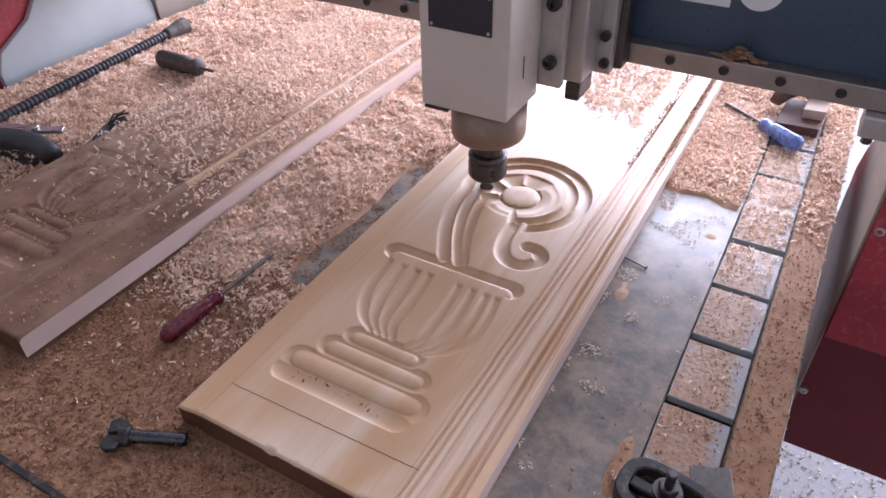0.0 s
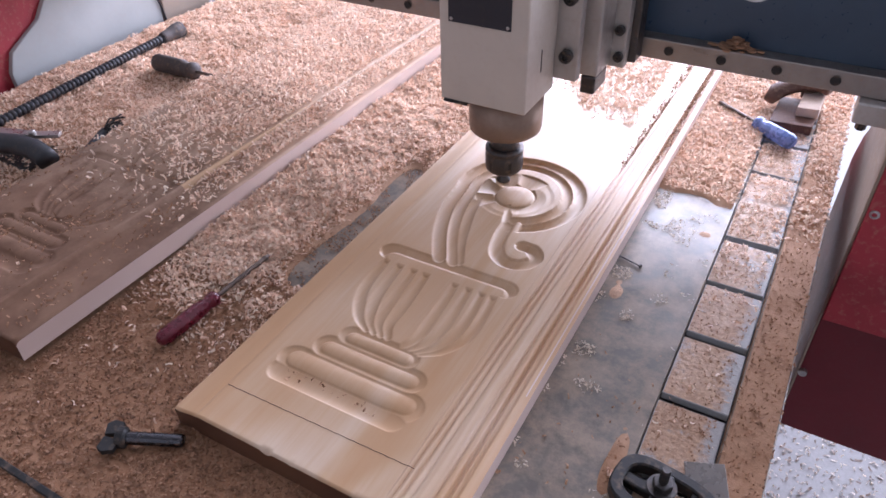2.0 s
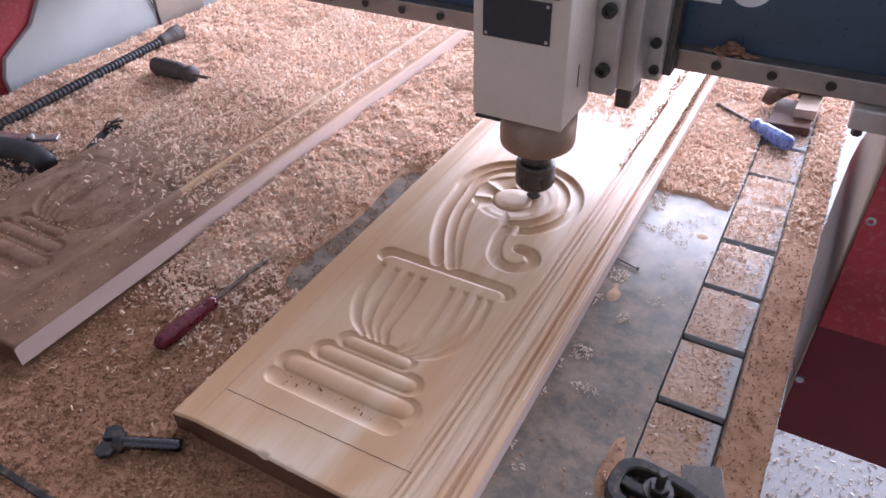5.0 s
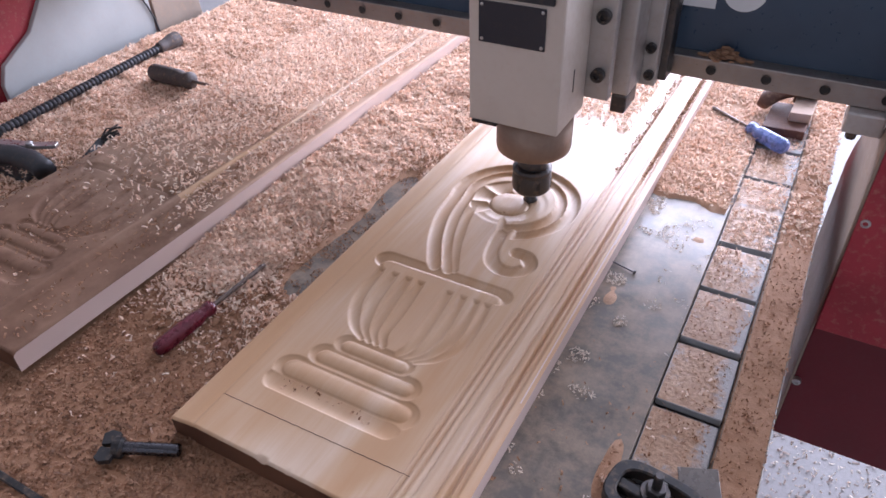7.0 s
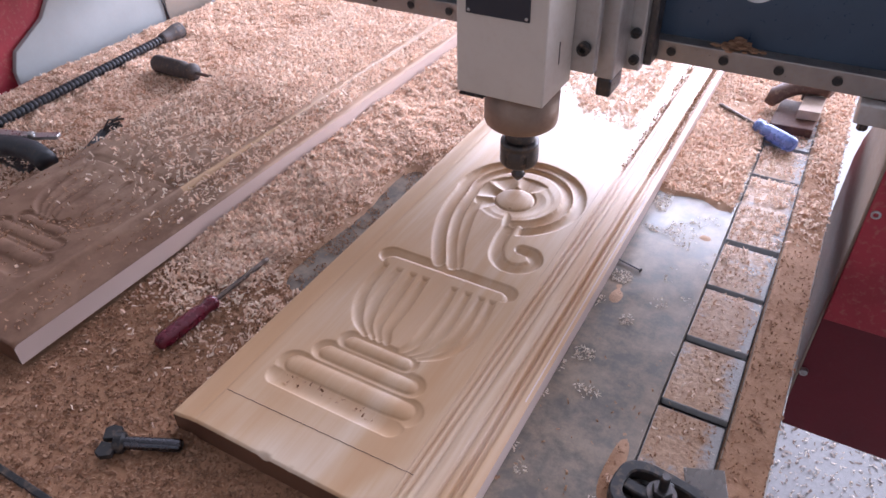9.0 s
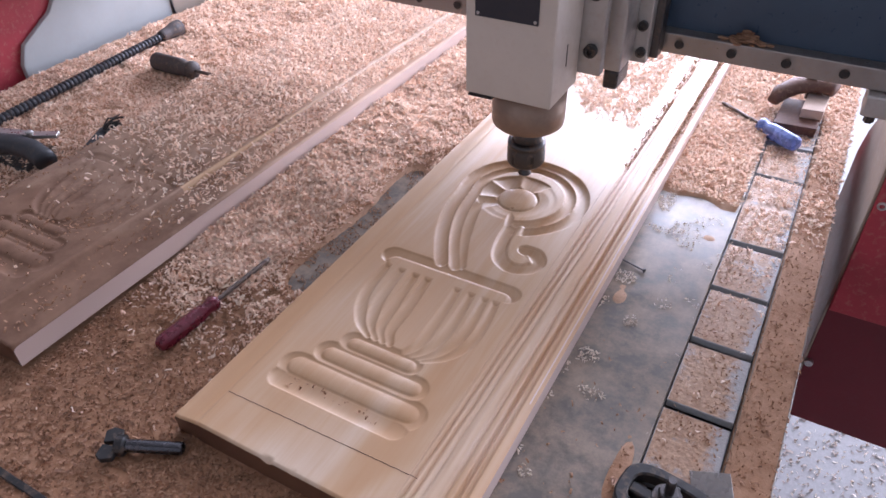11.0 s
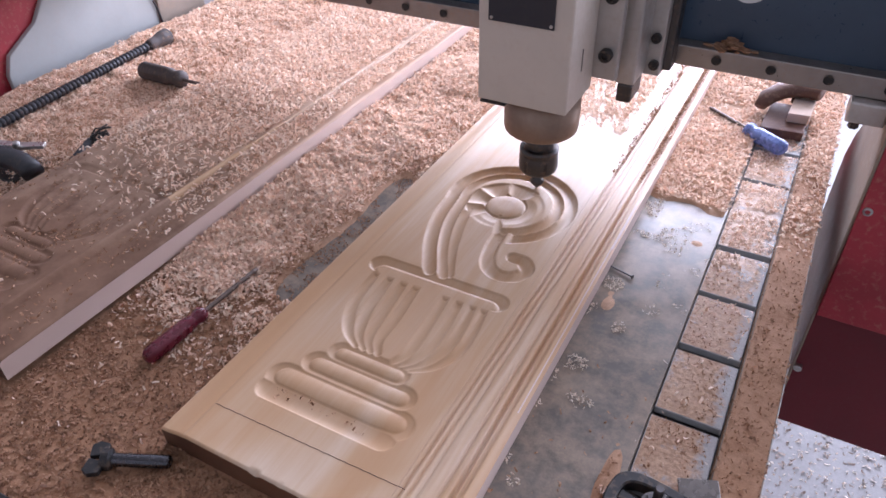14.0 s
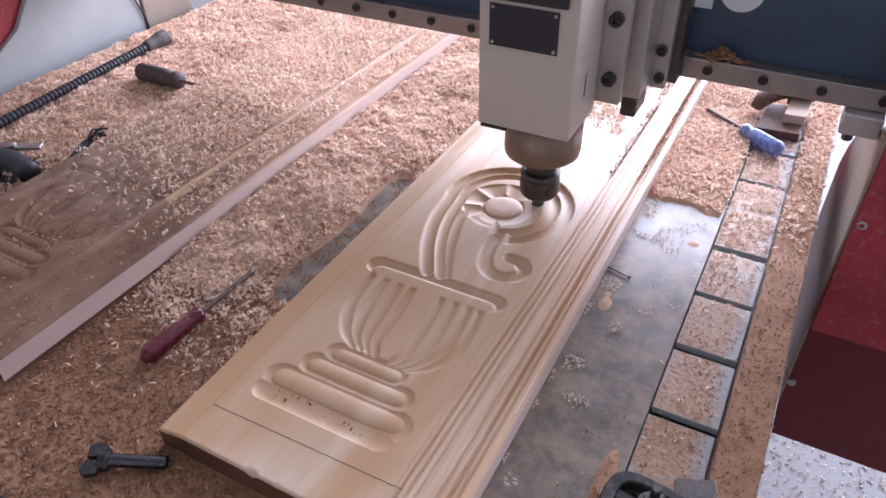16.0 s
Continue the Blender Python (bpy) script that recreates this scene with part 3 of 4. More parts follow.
for k in range(20):
    x = 0.016 + 0.0687 * (3 - k)
    m = Matrix.Translation((x, RAIL_Y + 0.001, 0.186)) @ Matrix.Rotation(radians(90), 4, "X")
    if first is None:
        first = part("rail_screw", lathe(((0.0034, -0.001), (0.0036, 0.0025), (0.0062, 0.0028), (0.0064, 0.0032), (0.0034, 0.0034)), 14, Matrix()), black_iron, gantry, "dark rail screw")
        first.matrix_basis = m
    else:
        ob = new("rail_screw", first.data)
        ob.parent, ob.matrix_basis = gantry, m
for lo, hi in (((-0.196, 0.256), (-0.136, 0.33)),):
    part("print_bar", box((lo[0], LEDGE_Y - 0.0015, lo[1]), (hi[0], LEDGE_Y - 0.0002, hi[1])), white_print, gantry, "white printed shape")
part("print_ring", lathe(((0.011, 0), (0.027, 0), (0.027, 0.0013), (0.011, 0.0013), (0.011, 0)), 32, Matrix.Translation((-0.1035, LEDGE_Y - 0.0002, 0.284)) @ Matrix.Rotation(radians(90), 4, "X")), white_print, gantry, "white printed ring")
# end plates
# shade below the fold is painted as a darker red lower plate
part("end_plate", box((0.0965, 0.103, -0.359), (0.34, 0.126, -0.1195), 0.001, 1), shaded_red, gantry, "red lower end plate, darkened as shade")
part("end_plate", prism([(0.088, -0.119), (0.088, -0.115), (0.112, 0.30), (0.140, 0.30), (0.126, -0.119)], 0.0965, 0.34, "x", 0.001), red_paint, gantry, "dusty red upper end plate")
side = [(0.1185, -0.352), (0.1185, 0.168), (0.20, 0.142), (0.30, 0.088), (0.42, 0.030), (0.52, -0.050), (0.58, -0.120), (0.60, -0.352)]
part("side_cheek", prism(side, 0.093, 0.103, "x", 0.002), tan_paint, gantry, "dusty tan side cheek")
part("front_edge", box((0.0925, 0.1005, -0.352), (0.0963, 0.1183, 0.170), 0.001, 1), tan_paint, gantry)
part("bearing_block", box((0.047, 0.150, 0.142), (0.092, 0.20, 0.1705), 0.003), grey_alu, gantry, "grey bearing block")
part("block_bolt", lathe(((0.006, -0.012), (0.0065, -0.011), (0.0065, 0.0)), 6, Matrix.Translation((0.060, 0.165, 0.142))), black_iron, gantry)
for x, z in ((0.0995 + 0.012, 0.055), (0.0995 + 0.008, -0.235)):
    m = Matrix.Translation((x - 0.006, 0.0995, z)) @ Matrix.Rotation(radians(90), 4, "X")
    part("plate_bolt", lathe(((0.0062, -0.004), (0.0060, 0.003), (0.0034, 0.0034), (0.0032, 0.0015), (0, 0.0015)), 12, m), steel, gantry, "pale hex socket bolt")
far_side = [(-0.080, -0.30), (-0.082, 0.02), (-0.066, 0.055), (0.006, 0.095), (0.060, 0.16), (0.11, 0.30), (0.11, 0.40), (0.292, 0.40), (0.292, -0.30)]
part("side_cheek", prism(far_side, -1.352, -1.340, "x", 0.002), pale_grey, gantry, "pale grey side cheek")
part("side_cheek", prism([(0.297, -0.30), (0.297, 0.40), (0.40, 0.40), (0.46, -0.30)], -1.352, -1.338, "x", 0.002), tan_paint, gantry, "tan rear cheek")
part("end_plate", prism([(-0.16, -0.35), (-0.16, 0.20), (0.02, 0.40), (0.29, 0.40), (0.29, -0.35)], -1.40, -1.3525, "x", 0.003), red_paint, gantry, "red end plate")
part("cheek_cable", tube([(-1.337, 0.298, -0.01), (-1.337, 0.292, 0.03), (-1.336, 0.282, 0.06), (-1.337, 0.268, 0.09), (-1.337, 0.26, 0.30)], 0.002, 6), black_plastic, gantry, "thin dark cable")
bm = bmesh.new()
rng = np.random.default_rng(5)
for k in range(150):
    a = rng.normal(0, 1, 2)
    size = 0.0018 + 0.002 * rng.random()
    bmesh.ops.create_icosphere(bm, subdivisions=1, radius=size, matrix=Matrix.Translation((-0.108 + 0.011 * a[0], 0.178 + 0.005 * a[1], 0.2005 + 0.014 * rng.random() * math.exp(-a[0] ** 2))) @ Matrix.Diagonal((1.6, 0.9, 0.6, 1)))
part("shaving_clump", bm, fine_mat, gantry, "clump of brown shavings on the rail")

# ---- carriage that slides along the gantry ----
# its own space: x = y = 0 at the cutter's axis, z as in the room
carriage = thing("router_carriage", pose(-0.35, 0.76, 0), "grey aluminium carriage plates with socket bolts on the gantry rails", "machine")
part("back_plate", box((-0.120, 0.118, 0.170), (0.116, 0.136, 0.62), 0.002), grey_alu, carriage, "grey carriage plate")
part("slide_block", box((0.072, 0.062, 0.176), (0.098, 0.1175, 0.60), 0.003), grey_alu, carriage, "grey vertical slide")
part("slide_block", box((-0.098, 0.062, 0.176), (-0.072, 0.1175, 0.60), 0.003), grey_alu, carriage)
part("slide_foot", box((0.076, 0.064, 0.150), (0.096, 0.112, 0.1755), 0.003), dark_steel, carriage, "dark slide foot")
part("rail_car", box((0.100, 0.1365, 0.172), (0.126, 0.1655, 0.62), 0.002), dark_steel, carriage, "dark rail carriage")
part("cable_guard", tube([(0.122 + 0.0009 * math.sin(k * 1.9), 0.162 + 0.0009 * math.cos(k * 1.9), 0.200 + k * 0.0035) for k in range(110)], 0.0011, 5), steel, carriage, "thin coiled wire")
for x, z in ((0.108, 0.186), (0.106, 0.222), (0.107, 0.330)):
    m = Matrix.Translation((x, 0.1185, z)) @ Matrix.Rotation(radians(90), 4, "X")
    part("bolt", lathe(((0.0068, -0.001), (0.0068, 0.006), (0.0055, 0.007), (0.003, 0.007), (0.003, 0.004), (0, 0.004)), 14, m), black_iron, carriage, "black socket bolt")

# ---- spindle head, which rises and plunges ----
# its own space: the cutter's tip at the origin
head = thing("spindle_head", pose(-0.35, 0.76, 0.02), "beige router spindle head with bronze housing and collet nut", "router head")
bm = box((-0.0635, -0.061, 0.150), (0.0520, 0.0290, 0.62), 0.0022)
part("body", bm, cream, head, "beige painted spindle body")
part("mounting_plate", box((-0.086, 0.0295, 0.163), (0.0815, 0.0440, 0.62), 0.0015), grey_alu, head, "grey mounting plate")
part("wear_slot", box((0.0519, -0.0190, 0.190), (0.0526, -0.0165, 0.218), 0.0003, 1), black_iron, head)
part("bottom_clip", box((-0.060, -0.0620, 0.1460), (-0.026, -0.0500, 0.1497), 0.001, 1), black_iron, head, "thin dark clip")
part("name_plate", box((-0.0500, -0.0632, 0.2515), (0.0305, -0.0613, 0.2985), 0.0004, 1), slate_label, head, "blank dark name plate")
part("upper_plate", box((-0.0560, -0.0660, 0.3035), (0.0400, -0.0613, 0.36), 0.001, 1), black_plastic, head, "black cover above the name plate")
for x in (-0.046, 0.0268):
    for z in (0.2555, 0.2945):
        part("plate_screw", lathe(((0.0021, 0), (0.0019, 0.0008), (0, 0.0011)), 10, Matrix.Translation((x, -0.0632, z)) @ Matrix.Rotation(radians(90), 4, "X")), steel, head)
for z in (0.196, 0.268, 0.345):
    m = Matrix.Translation((0.0672, 0.0296, z)) @ Matrix.Rotation(radians(90), 4, "X")
    part("bolt", lathe(((0.0085, -0.001), (0.0085, 0.008), (0.0072, 0.0093), (0.004, 0.0093), (0.004, 0.005), (0, 0.005)), 16, m), black_iron, head, "black socket bolt")
part("housing", lathe(((0.030, 0.0925), (0.0440, 0.0930), (0.0480, 0.0965), (0.0490, 0.1020), (0.0490, 0.1498)), 48), bronze, head, "bronze cylindrical housing", True)
part("spindle_nose", lathe(((0.0190, 0.060), (0.0200, 0.0615), (0.0200, 0.0925)), 32), dark_steel, head, "dark steel spindle nose", True)
bm = lathe(((0.0130, 0.0290), (0.0225, 0.0295), (0.0255, 0.0330), (0.0262, 0.0360), (0.0262, 0.0550), (0.0245, 0.0580), (0.0262, 0.0595), (0.0262, 0.0650), (0.0210, 0.0668), (0.0195, 0.0668)), 40)
nut = part("collet_nut", bm, dark_steel, head, "dark collet nut", True)
for k in range(6):
    a = math.radians(60 * k + 12)
    part("spanner_slot", prism([(0.0259 * math.cos(a + s) * f, 0.0259 * math.sin(a + s) * f) for s, f in ((-0.09, 1.0), (0.09, 1.0), (0.09, 1.022), (-0.09, 1.022))], 0.036, 0.052), black_iron, nut)
part("cutter", lathe(((0.0, 0.0), (0.0022, 0.0012), (0.0090, 0.0090), (0.0098, 0.0120), (0.0072, 0.0150), (0.0072, 0.0292)), 20), dark_steel, head, "dark steel engraving cutter", True)


# ---- sawdust and shavings ----
def dust_height(x, y):
    """Thickness of the sawdust on the bed, below zero where the bed is bare."""
    n1, n2, n3 = value_noise(x, y, 9.0, 1), value_noise(x, y, 28.0, 2), value_noise(x, y, 90.0, 3)
    deep = 0.0015 + 0.010 * step(0.30, 0.62, y) * (0.35 + 0.65 * n1)
    h = deep + 0.006 * (n2 - 0.35) * step(0.25, 0.5, y) + (0.0014 + 0.0036 * step(0.35, 0.6, y)) * (n3 - 0.5)
    # scraped places beside the fresh panel
    bare = np.exp(-((x + 0.495) / 0.028) ** 2) * step(0.44, 0.52, y) * step(0.86, 0.74, y)
    h -= 0.017 * np.clip(bare * (0.55 + 0.8 * n2 + 0.5 * n3) - 0.30, 0, 1)
    h -= 0.010 * step(-0.475, -0.466, x) * step(1.0, 0.9, y) * step(0.264, 0.276, y)
    # bare sheet between the panel and the tiles
    sheet = step(-0.166, -0.160, x - 0.05 * step(0.272, 0.262, y))
    edge = 0.905 + 0.05 * (n1 - 0.5) + 0.05 * (n2 - 0.5)
    far = step(edge - 0.012, edge + 0.035, y)
    h_right = -0.004 + far * (0.006 + 0.008 * n1 + 0.003 * (n2 - 0.3)) + 0.0105 * np.clip(n2 * n3 - 0.66, 0, 1) * 2
    h_right += 0.006 * np.exp(-(((x + 0.142) / 0.012) ** 2 + ((y - 0.655) / 0.02) ** 2)) + 0.0055 * np.exp(-(((x + 0.075) / 0.014) ** 2 + ((y - 0.82) / 0.012) ** 2))
    h_right += 0.0060 * np.exp(-(((x + 0.066) / 0.014) ** 2 + ((y - 0.42) / 0.05) ** 2)) * (0.5 + n2)
    h = h * (1 - sheet) + h_right * sheet
    strip = step(STRIP_X0 - 0.003, STRIP_X0 + 0.001, x) * step(STRIP_X1 + 0.003, STRIP_X1 - 0.001, x)
    h = h * (1 - strip) + strip * (-0.019 + 0.024 * step(1.16, 1.32, y))
    rim = step(STRIP_X1, STRIP_X1 + 0.003, x)
    h_rim = 0.0012 + 0.0018 * n2 + 0.006 * step(0.75, 1.0, y) * n1
    return h * (1 - rim) + h_rim * rim


xs = np.arange(BED_X0 + 0.002, BED_X1 - 0.001, 0.0045)
ys = np.arange(BED_Y0 + 0.002, BED_Y1, 0.0055)
gx, gy = np.meshgrid(xs, ys)
gz = dust_height(gx, gy)
gz = np.minimum(gz, np.where(np.abs(gy - 0.1435) < 0.012, 0.003, 9))
tagged(new("sawdust_layer", grid_mesh("sawdust_layer", xs, ys, np.maximum(gz, -0.019), dust_mat)), "uneven pinkish brown sawdust spread over the bed", "sawdust", kind="stuff")


def curls(name, places, size, mat, label, seed, flat=0.5, category="shavings"):
    """Curled shavings, each a short bent ribbon, strewn on the places (x, y, z)."""
    rng = np.random.default_rng(seed)
    n = len(places)
    length = size * (0.55 + 0.9 * rng.random(n))
    wide = length * (0.16 + 0.20 * rng.random(n))
    bend = length / (0.8 + 2.2 * rng.random(n))
    s = np.array([-0.5, -0.17, 0.17, 0.5])
    a = s[None] * (length / bend)[:, None]
    lx, lz = bend[:, None] * np.sin(a), bend[:, None] * (1 - np.cos(a)) * np.where(rng.random(n) < 0.5, 1, -1)[:, None]
    p = np.stack([np.repeat(lx, 2, 1).reshape(n, 4, 2), np.stack([-wide / 2, wide / 2], -1)[:, None].repeat(4, 1), np.repeat(lz, 2, 1).reshape(n, 4, 2)], -1).reshape(n, 8, 3)
    turn, tilt, roll = rng.random(n) * 2 * math.pi, rng.normal(0, flat, n), rng.normal(0, flat, n)

    def spin(p, i, j, ang):
        c, d = np.cos(ang)[:, None], np.sin(ang)[:, None]
        q = p.copy()
        q[..., i], q[..., j] = c * p[..., i] - d * p[..., j], d * p[..., i] + c * p[..., j]
        return q
    p = spin(spin(spin(p, 1, 2, roll), 0, 2, tilt), 0, 1, turn)
    p = p + places[:, None]
    p[..., 2] -= np.minimum(p[..., 2].min(1) - places[:, 2], 0)[:, None] * 0.75
    base = (np.arange(n) * 8)[:, None, None]
    f = np.array([[0, 2, 3, 1], [2, 4, 5, 3], [4, 6, 7, 5]])[None] + base
    me = bpy.data.meshes.new(name)
    me.from_pydata(p.reshape(-1, 3).tolist(), [], f.reshape(-1, 4).tolist())
    me.materials.append(mat)
    return tagged(new(name, me), label, category, kind="stuff")


def strew(n, x0, x1, y0, y1, keep, height, seed):
    rng = np.random.default_rng(seed)
    x, y = x0 + (x1 - x0) * rng.random(n), y0 + (y1 - y0) * rng.random(n)
    ok = rng.random(n) < keep(x, y)
    x, y = x[ok], y[ok]
    return np.stack([x, y, height(x, y)], -1)


on_bed = lambda x, y: np.maximum(dust_height(x, y), 0) + 0.0006
thick = lambda x, y: step(0.0010, 0.0050, dust_height(x, y)) * step(0.20, 0.50, y + 0.06 * step(-0.68, -0.62, x) - 0.05 * step(-0.56, -0.50, x)) * np.where((x < BOARD_X1 + 0.004) & (x > BOARD_X1 - 0.292) & (y > BOARD_Y0), 0, 1) * np.where((x < PANEL_X1) & (x > PANEL_X1 - 0.305), 0, 1)
curls("bed_shavings", strew(120000, BED_X0 + 0.01, PANEL_X1 - 0.30, 0.2, 1.75, thick, on_bed, 11), 0.0074, shavings_mat, "pink and tan curled wood shavings heaped on the bed", 21)
curls("bed_shavings", strew(34000, BOARD_X1 + 0.006, -0.535, 0.36, 1.20, lambda x, y: thick(x, y) * step(0.36, 0.56, y), lambda x, y: on_bed(x, y) + 0.0015, 71), 0.0080, shavings_mat, "fluffy pink shavings heaped between the two panels", 72)
curls("bed_shavings", strew(26000, PANEL_X1, BED_X1, 0.2, 1.75, lambda x, y: thick(x, y) * np.where(x > STRIP_X1, step(0.80, 1.0, y), 1), on_bed, 12), 0.0074, shavings_mat, "pink curled wood shavings beside the bed tiles", 22)
loose = lambda x, y: (0.25 + 0.75 * value_noise(x, y, 11, 61)) * np.where((x < BOARD_X1 + 0.004) & (x > BOARD_X1 - 0.292) & (y > BOARD_Y0), 0, 1) * np.where((x > PANEL_X1 - 0.305) & (y > PANEL_Y0), 0, 1)
curls("loose_shavings", strew(5000, -1.20, -0.42, 0.05, 0.50, loose, on_bed, 62), 0.0066, fine_mat, "loose shavings strewn over the fine sawdust", 63)
grains = lambda x, y: step(0.66, 0.42, y - 0.6 * step(STRIP_X1 - 0.01, STRIP_X1, x)) * np.where(dust_height(x, y) > 0.0002, 0.75, 0.05) * np.where((x < BOARD_X1) & (x > BOARD_X1 - 0.29) & (y > BOARD_Y0), 0, 1) * np.where((x < PANEL_X1) & (x > PANEL_X1 - 0.303) & (y > PANEL_Y0), 0, 1)
curls("sawdust_grains", strew(52000, -1.25, -0.42, 0.02, 0.62, grains, on_bed, 13), 0.0060, fine_mat, "fine brown sawdust grains on the bed", 23, 0.25, "sawdust")
curls("sawdust_grains", strew(9000, -0.16, BED_X1, 0.25, 1.1, grains, on_bed, 14), 0.0046, fine_mat, "fine brown sawdust grains along the bed edge", 24, 0.3, "sawdust")
curls("sawdust_grains", strew(12000, -0.46, -0.16, 0.02, 0.258, lambda x, y: np.full(x.shape, 0.75), on_bed, 73), 0.0056, fine_mat, "fine brown sawdust grains before the fresh panel", 74, 0.25, "sawdust")
mottle = lambda x, y: np.where(dust_height(x, y) < 0.0004, 0.55, 0.2) * (value_noise(x, y, 60, 52) > 0.42)
curls("scattered_grains", strew(8000, -0.545, -0.464, 0.44, 0.90, mottle, on_bed, 37), 0.0034, fine_mat, "grains of sawdust over the scraped grey bed", 38, 0.4, "sawdust")
flakes = lambda x, y: np.where(dust_height(x, y) < 0.0002, 1.0, 0.3) * (value_noise(x, y, 42, 51) > 0.78 - 0.22 * step(-0.115, -0.150, x) * step(0.75, 0.60, y)) * (0.25 + 0.75 * step(-0.09, -0.14, x))
curls("sheet_flakes", strew(9000, PANEL_X1 + 0.002, STRIP_X0 - 0.002, 0.25, 0.93, flakes, on_bed, 35), 0.0040, pale_flakes, "small pale flakes scattered over the grey bed sheet", 36, 0.25)
# on the finished panel: dense towards the far end, swept thin near the camera
on_board = lambda x, y: board_top(y) + 0.0012 + 0.004 * value_noise(x, y, 20, 6) * step(0.5, 0.9, y)
board_keep = lambda x, y: (0.003 + 0.997 * step(0.45, 0.85, y + 0.35 * (x + 0.80))) * np.where((x > BOARD_X1 - 0.068) & (x < BOARD_X1 - 0.052), 0.02, np.where(x > -0.672, 0.2, 1)) * (0.35 + 0.65 * value_noise(x, y, 14, 8))
curls("panel_shavings", strew(56000, BOARD_X1 - 0.285, BOARD_X1 - 0.004, BOARD_Y0 + 0.01, 1.75, board_keep, on_board, 15), 0.0076, shavings_mat, "curled wood shavings covering the finished panel", 25)
curls("panel_shavings", strew(7000, BOARD_X1 - 0.285, BOARD_X1 - 0.012, BOARD_Y0 + 0.01, 0.9, lambda x, y: 0.6 * value_noise(x, y, 22, 9), lambda x, y: board_top(y) - 0.002, 16), 0.0060, fine_mat, "brown sawdust in the carving of the finished panel", 26)
# far end of the fresh panel and the grooves of its moulding
heap = lambda x, y: step(0.99, 1.06, y - 0.10 * step(-0.30, -0.42, x)) * step(-0.222, -0.235, x + 0.02 * value_noise(x, y, 30, 4))
curls("panel_shavings", strew(9000, PANEL_X1 - 0.30, PANEL_X1 - 0.05, 0.98, 1.6, heap, lambda x, y: np.full(x.shape, PANEL_TOP + 0.001), 17), 0.0072, shavings_mat, "curled shavings on the far end of the fresh panel", 27)
in_groove = lambda x, y: np.where((np.abs(x - PANEL_X1 + 0.053) < 0.0045) | (np.abs(x - PANEL_X1 + 0.0125) < 0.003), 1, 0) * step(0.85, 1.0, y)
curls("groove_shavings", strew(9000, PANEL_X1 - 0.06, PANEL_X1 - 0.005, 0.85, 1.6, in_groove, lambda x, y: np.full(x.shape, PANEL_TOP - 0.001), 18), 0.0055, fine_mat, "sawdust caught in the moulding's grooves", 28)
rng = np.random.default_rng(44)
specks = np.stack([-0.415 + 0.185 * rng.random(600), 0.332 + 0.20 * rng.random(600), np.full(600, 0.0238)], -1)
specks = specks[carving(specks[:, 0], specks[:, 1]) < -0.004]
specks[:, 2] = PANEL_TOP + carving(specks[:, 0], specks[:, 1]) + 0.0008
curls("carving_dust", specks, 0.0045, fine_mat, "crumbs of sawdust left in the carving", 29)
# floor
floor_at = lambda x, y: np.full(x.shape, FLOOR + 0.001)
curls("floor_shavings", strew(4200, 0.07, 0.9, 0.3, 2.2, lambda x, y: np.full(x.shape, 0.8), floor_at, 19), 0.0120, chip_mat, "brown wood chips scattered on the pale floor", 30, 0.35)
curls("floor_shavings", strew(5000, 0.07, 0.9, 0.3, 2.2, lambda x, y: np.full(x.shape, 0.8), floor_at, 20), 0.0080, pale_flakes, "small pale flakes scattered on the pale floor", 31)

# ---- tools lying on the bed ----
def along(x0, y0, x1, y1, z):
    """A pose whose x axis runs from the first place to the second."""
    return pose(x0, y0, z, 0, 0, math.degrees(math.atan2(y1 - y0, x1 - x0)))


X_AXIS = Matrix.Rotation(radians(90), 4, "Y")


def screwdriver(place, label, handle_mat, handle, shaft, r):
    ob = thing("screwdriver", place, label, "screwdriver", "screwdrivers")
    bm = bmesh.new()
    rows = ((0.55, 0), (0.9, 0.004), (1.0, 0.010), (1.0, 0.66 * handle), (0.86, 0.74 * handle), (0.72, 0.80 * handle), (0.92, 0.87 * handle), (0.95, 0.95 * handle), (0.5, handle))
    n, rings = 36, []
    for f, d in rows:
        ring = []
        for k in range(n):
            a = 2 * math.pi * k / n
            rr = r * f * (1 - (0.10 if 0.005 < d < 0.7 * handle else 0.0) * max(0, math.cos(6 * a)))
            ring.append(bm.verts.new((d, rr * math.cos(a), rr * math.sin(a))))
        rings.append(ring)
    for a, b in zip(rings, rings[1:]):
        for k in range(n):
            bm.faces.new((a[k], a[(k + 1) % n], b[(k + 1) % n], b[k]))
    bm.faces.new(rings[0]), bm.faces.new(rings[-1])
    bmesh.ops.recalc_face_normals(bm, faces=bm.faces)
    part("handle", bm, handle_mat, ob, "", True)
    part("blade", lathe(((0.0030, 0), (0.0030, shaft * 0.88), (0.0036, shaft * 0.93), (0.0020, shaft)), 12, Matrix.Translation((handle - 0.003, 0, 0)) @ X_AXIS), worn_steel, ob, "worn steel blade")
    return ob


screwdriver(along(-0.559, 0.327, -0.551, 0.503, 0.0115), "clear red handled screwdriver lying in the sawdust", red_acetate, 0.088, 0.092, 0.0098)
screwdriver(along(-0.009, 1.097, -0.141, 1.207, 0.0145) @ pose(0, 0, 0, 0, 3, 0), "clear blue handled screwdriver lying in the shavings", blue_acetate, 0.082, 0.094, 0.0130)
screwdriver(along(-1.124, 0.856, -0.951, 0.848, 0.0250) @ pose(0, 0, 0, 0, -2, 0), "grey rubber handled screwdriver lying in the shavings", grey_rubber, 0.112, 0.058, 0.0172)

# loose router bit
bit = thing("router_bit", along(-0.497, 0.213, -0.440, 0.243, 0.0125) @ pose(0, 0, 0, 0, 4, 0), "black tipped router bit with a steel shank on the bed", "router bit")
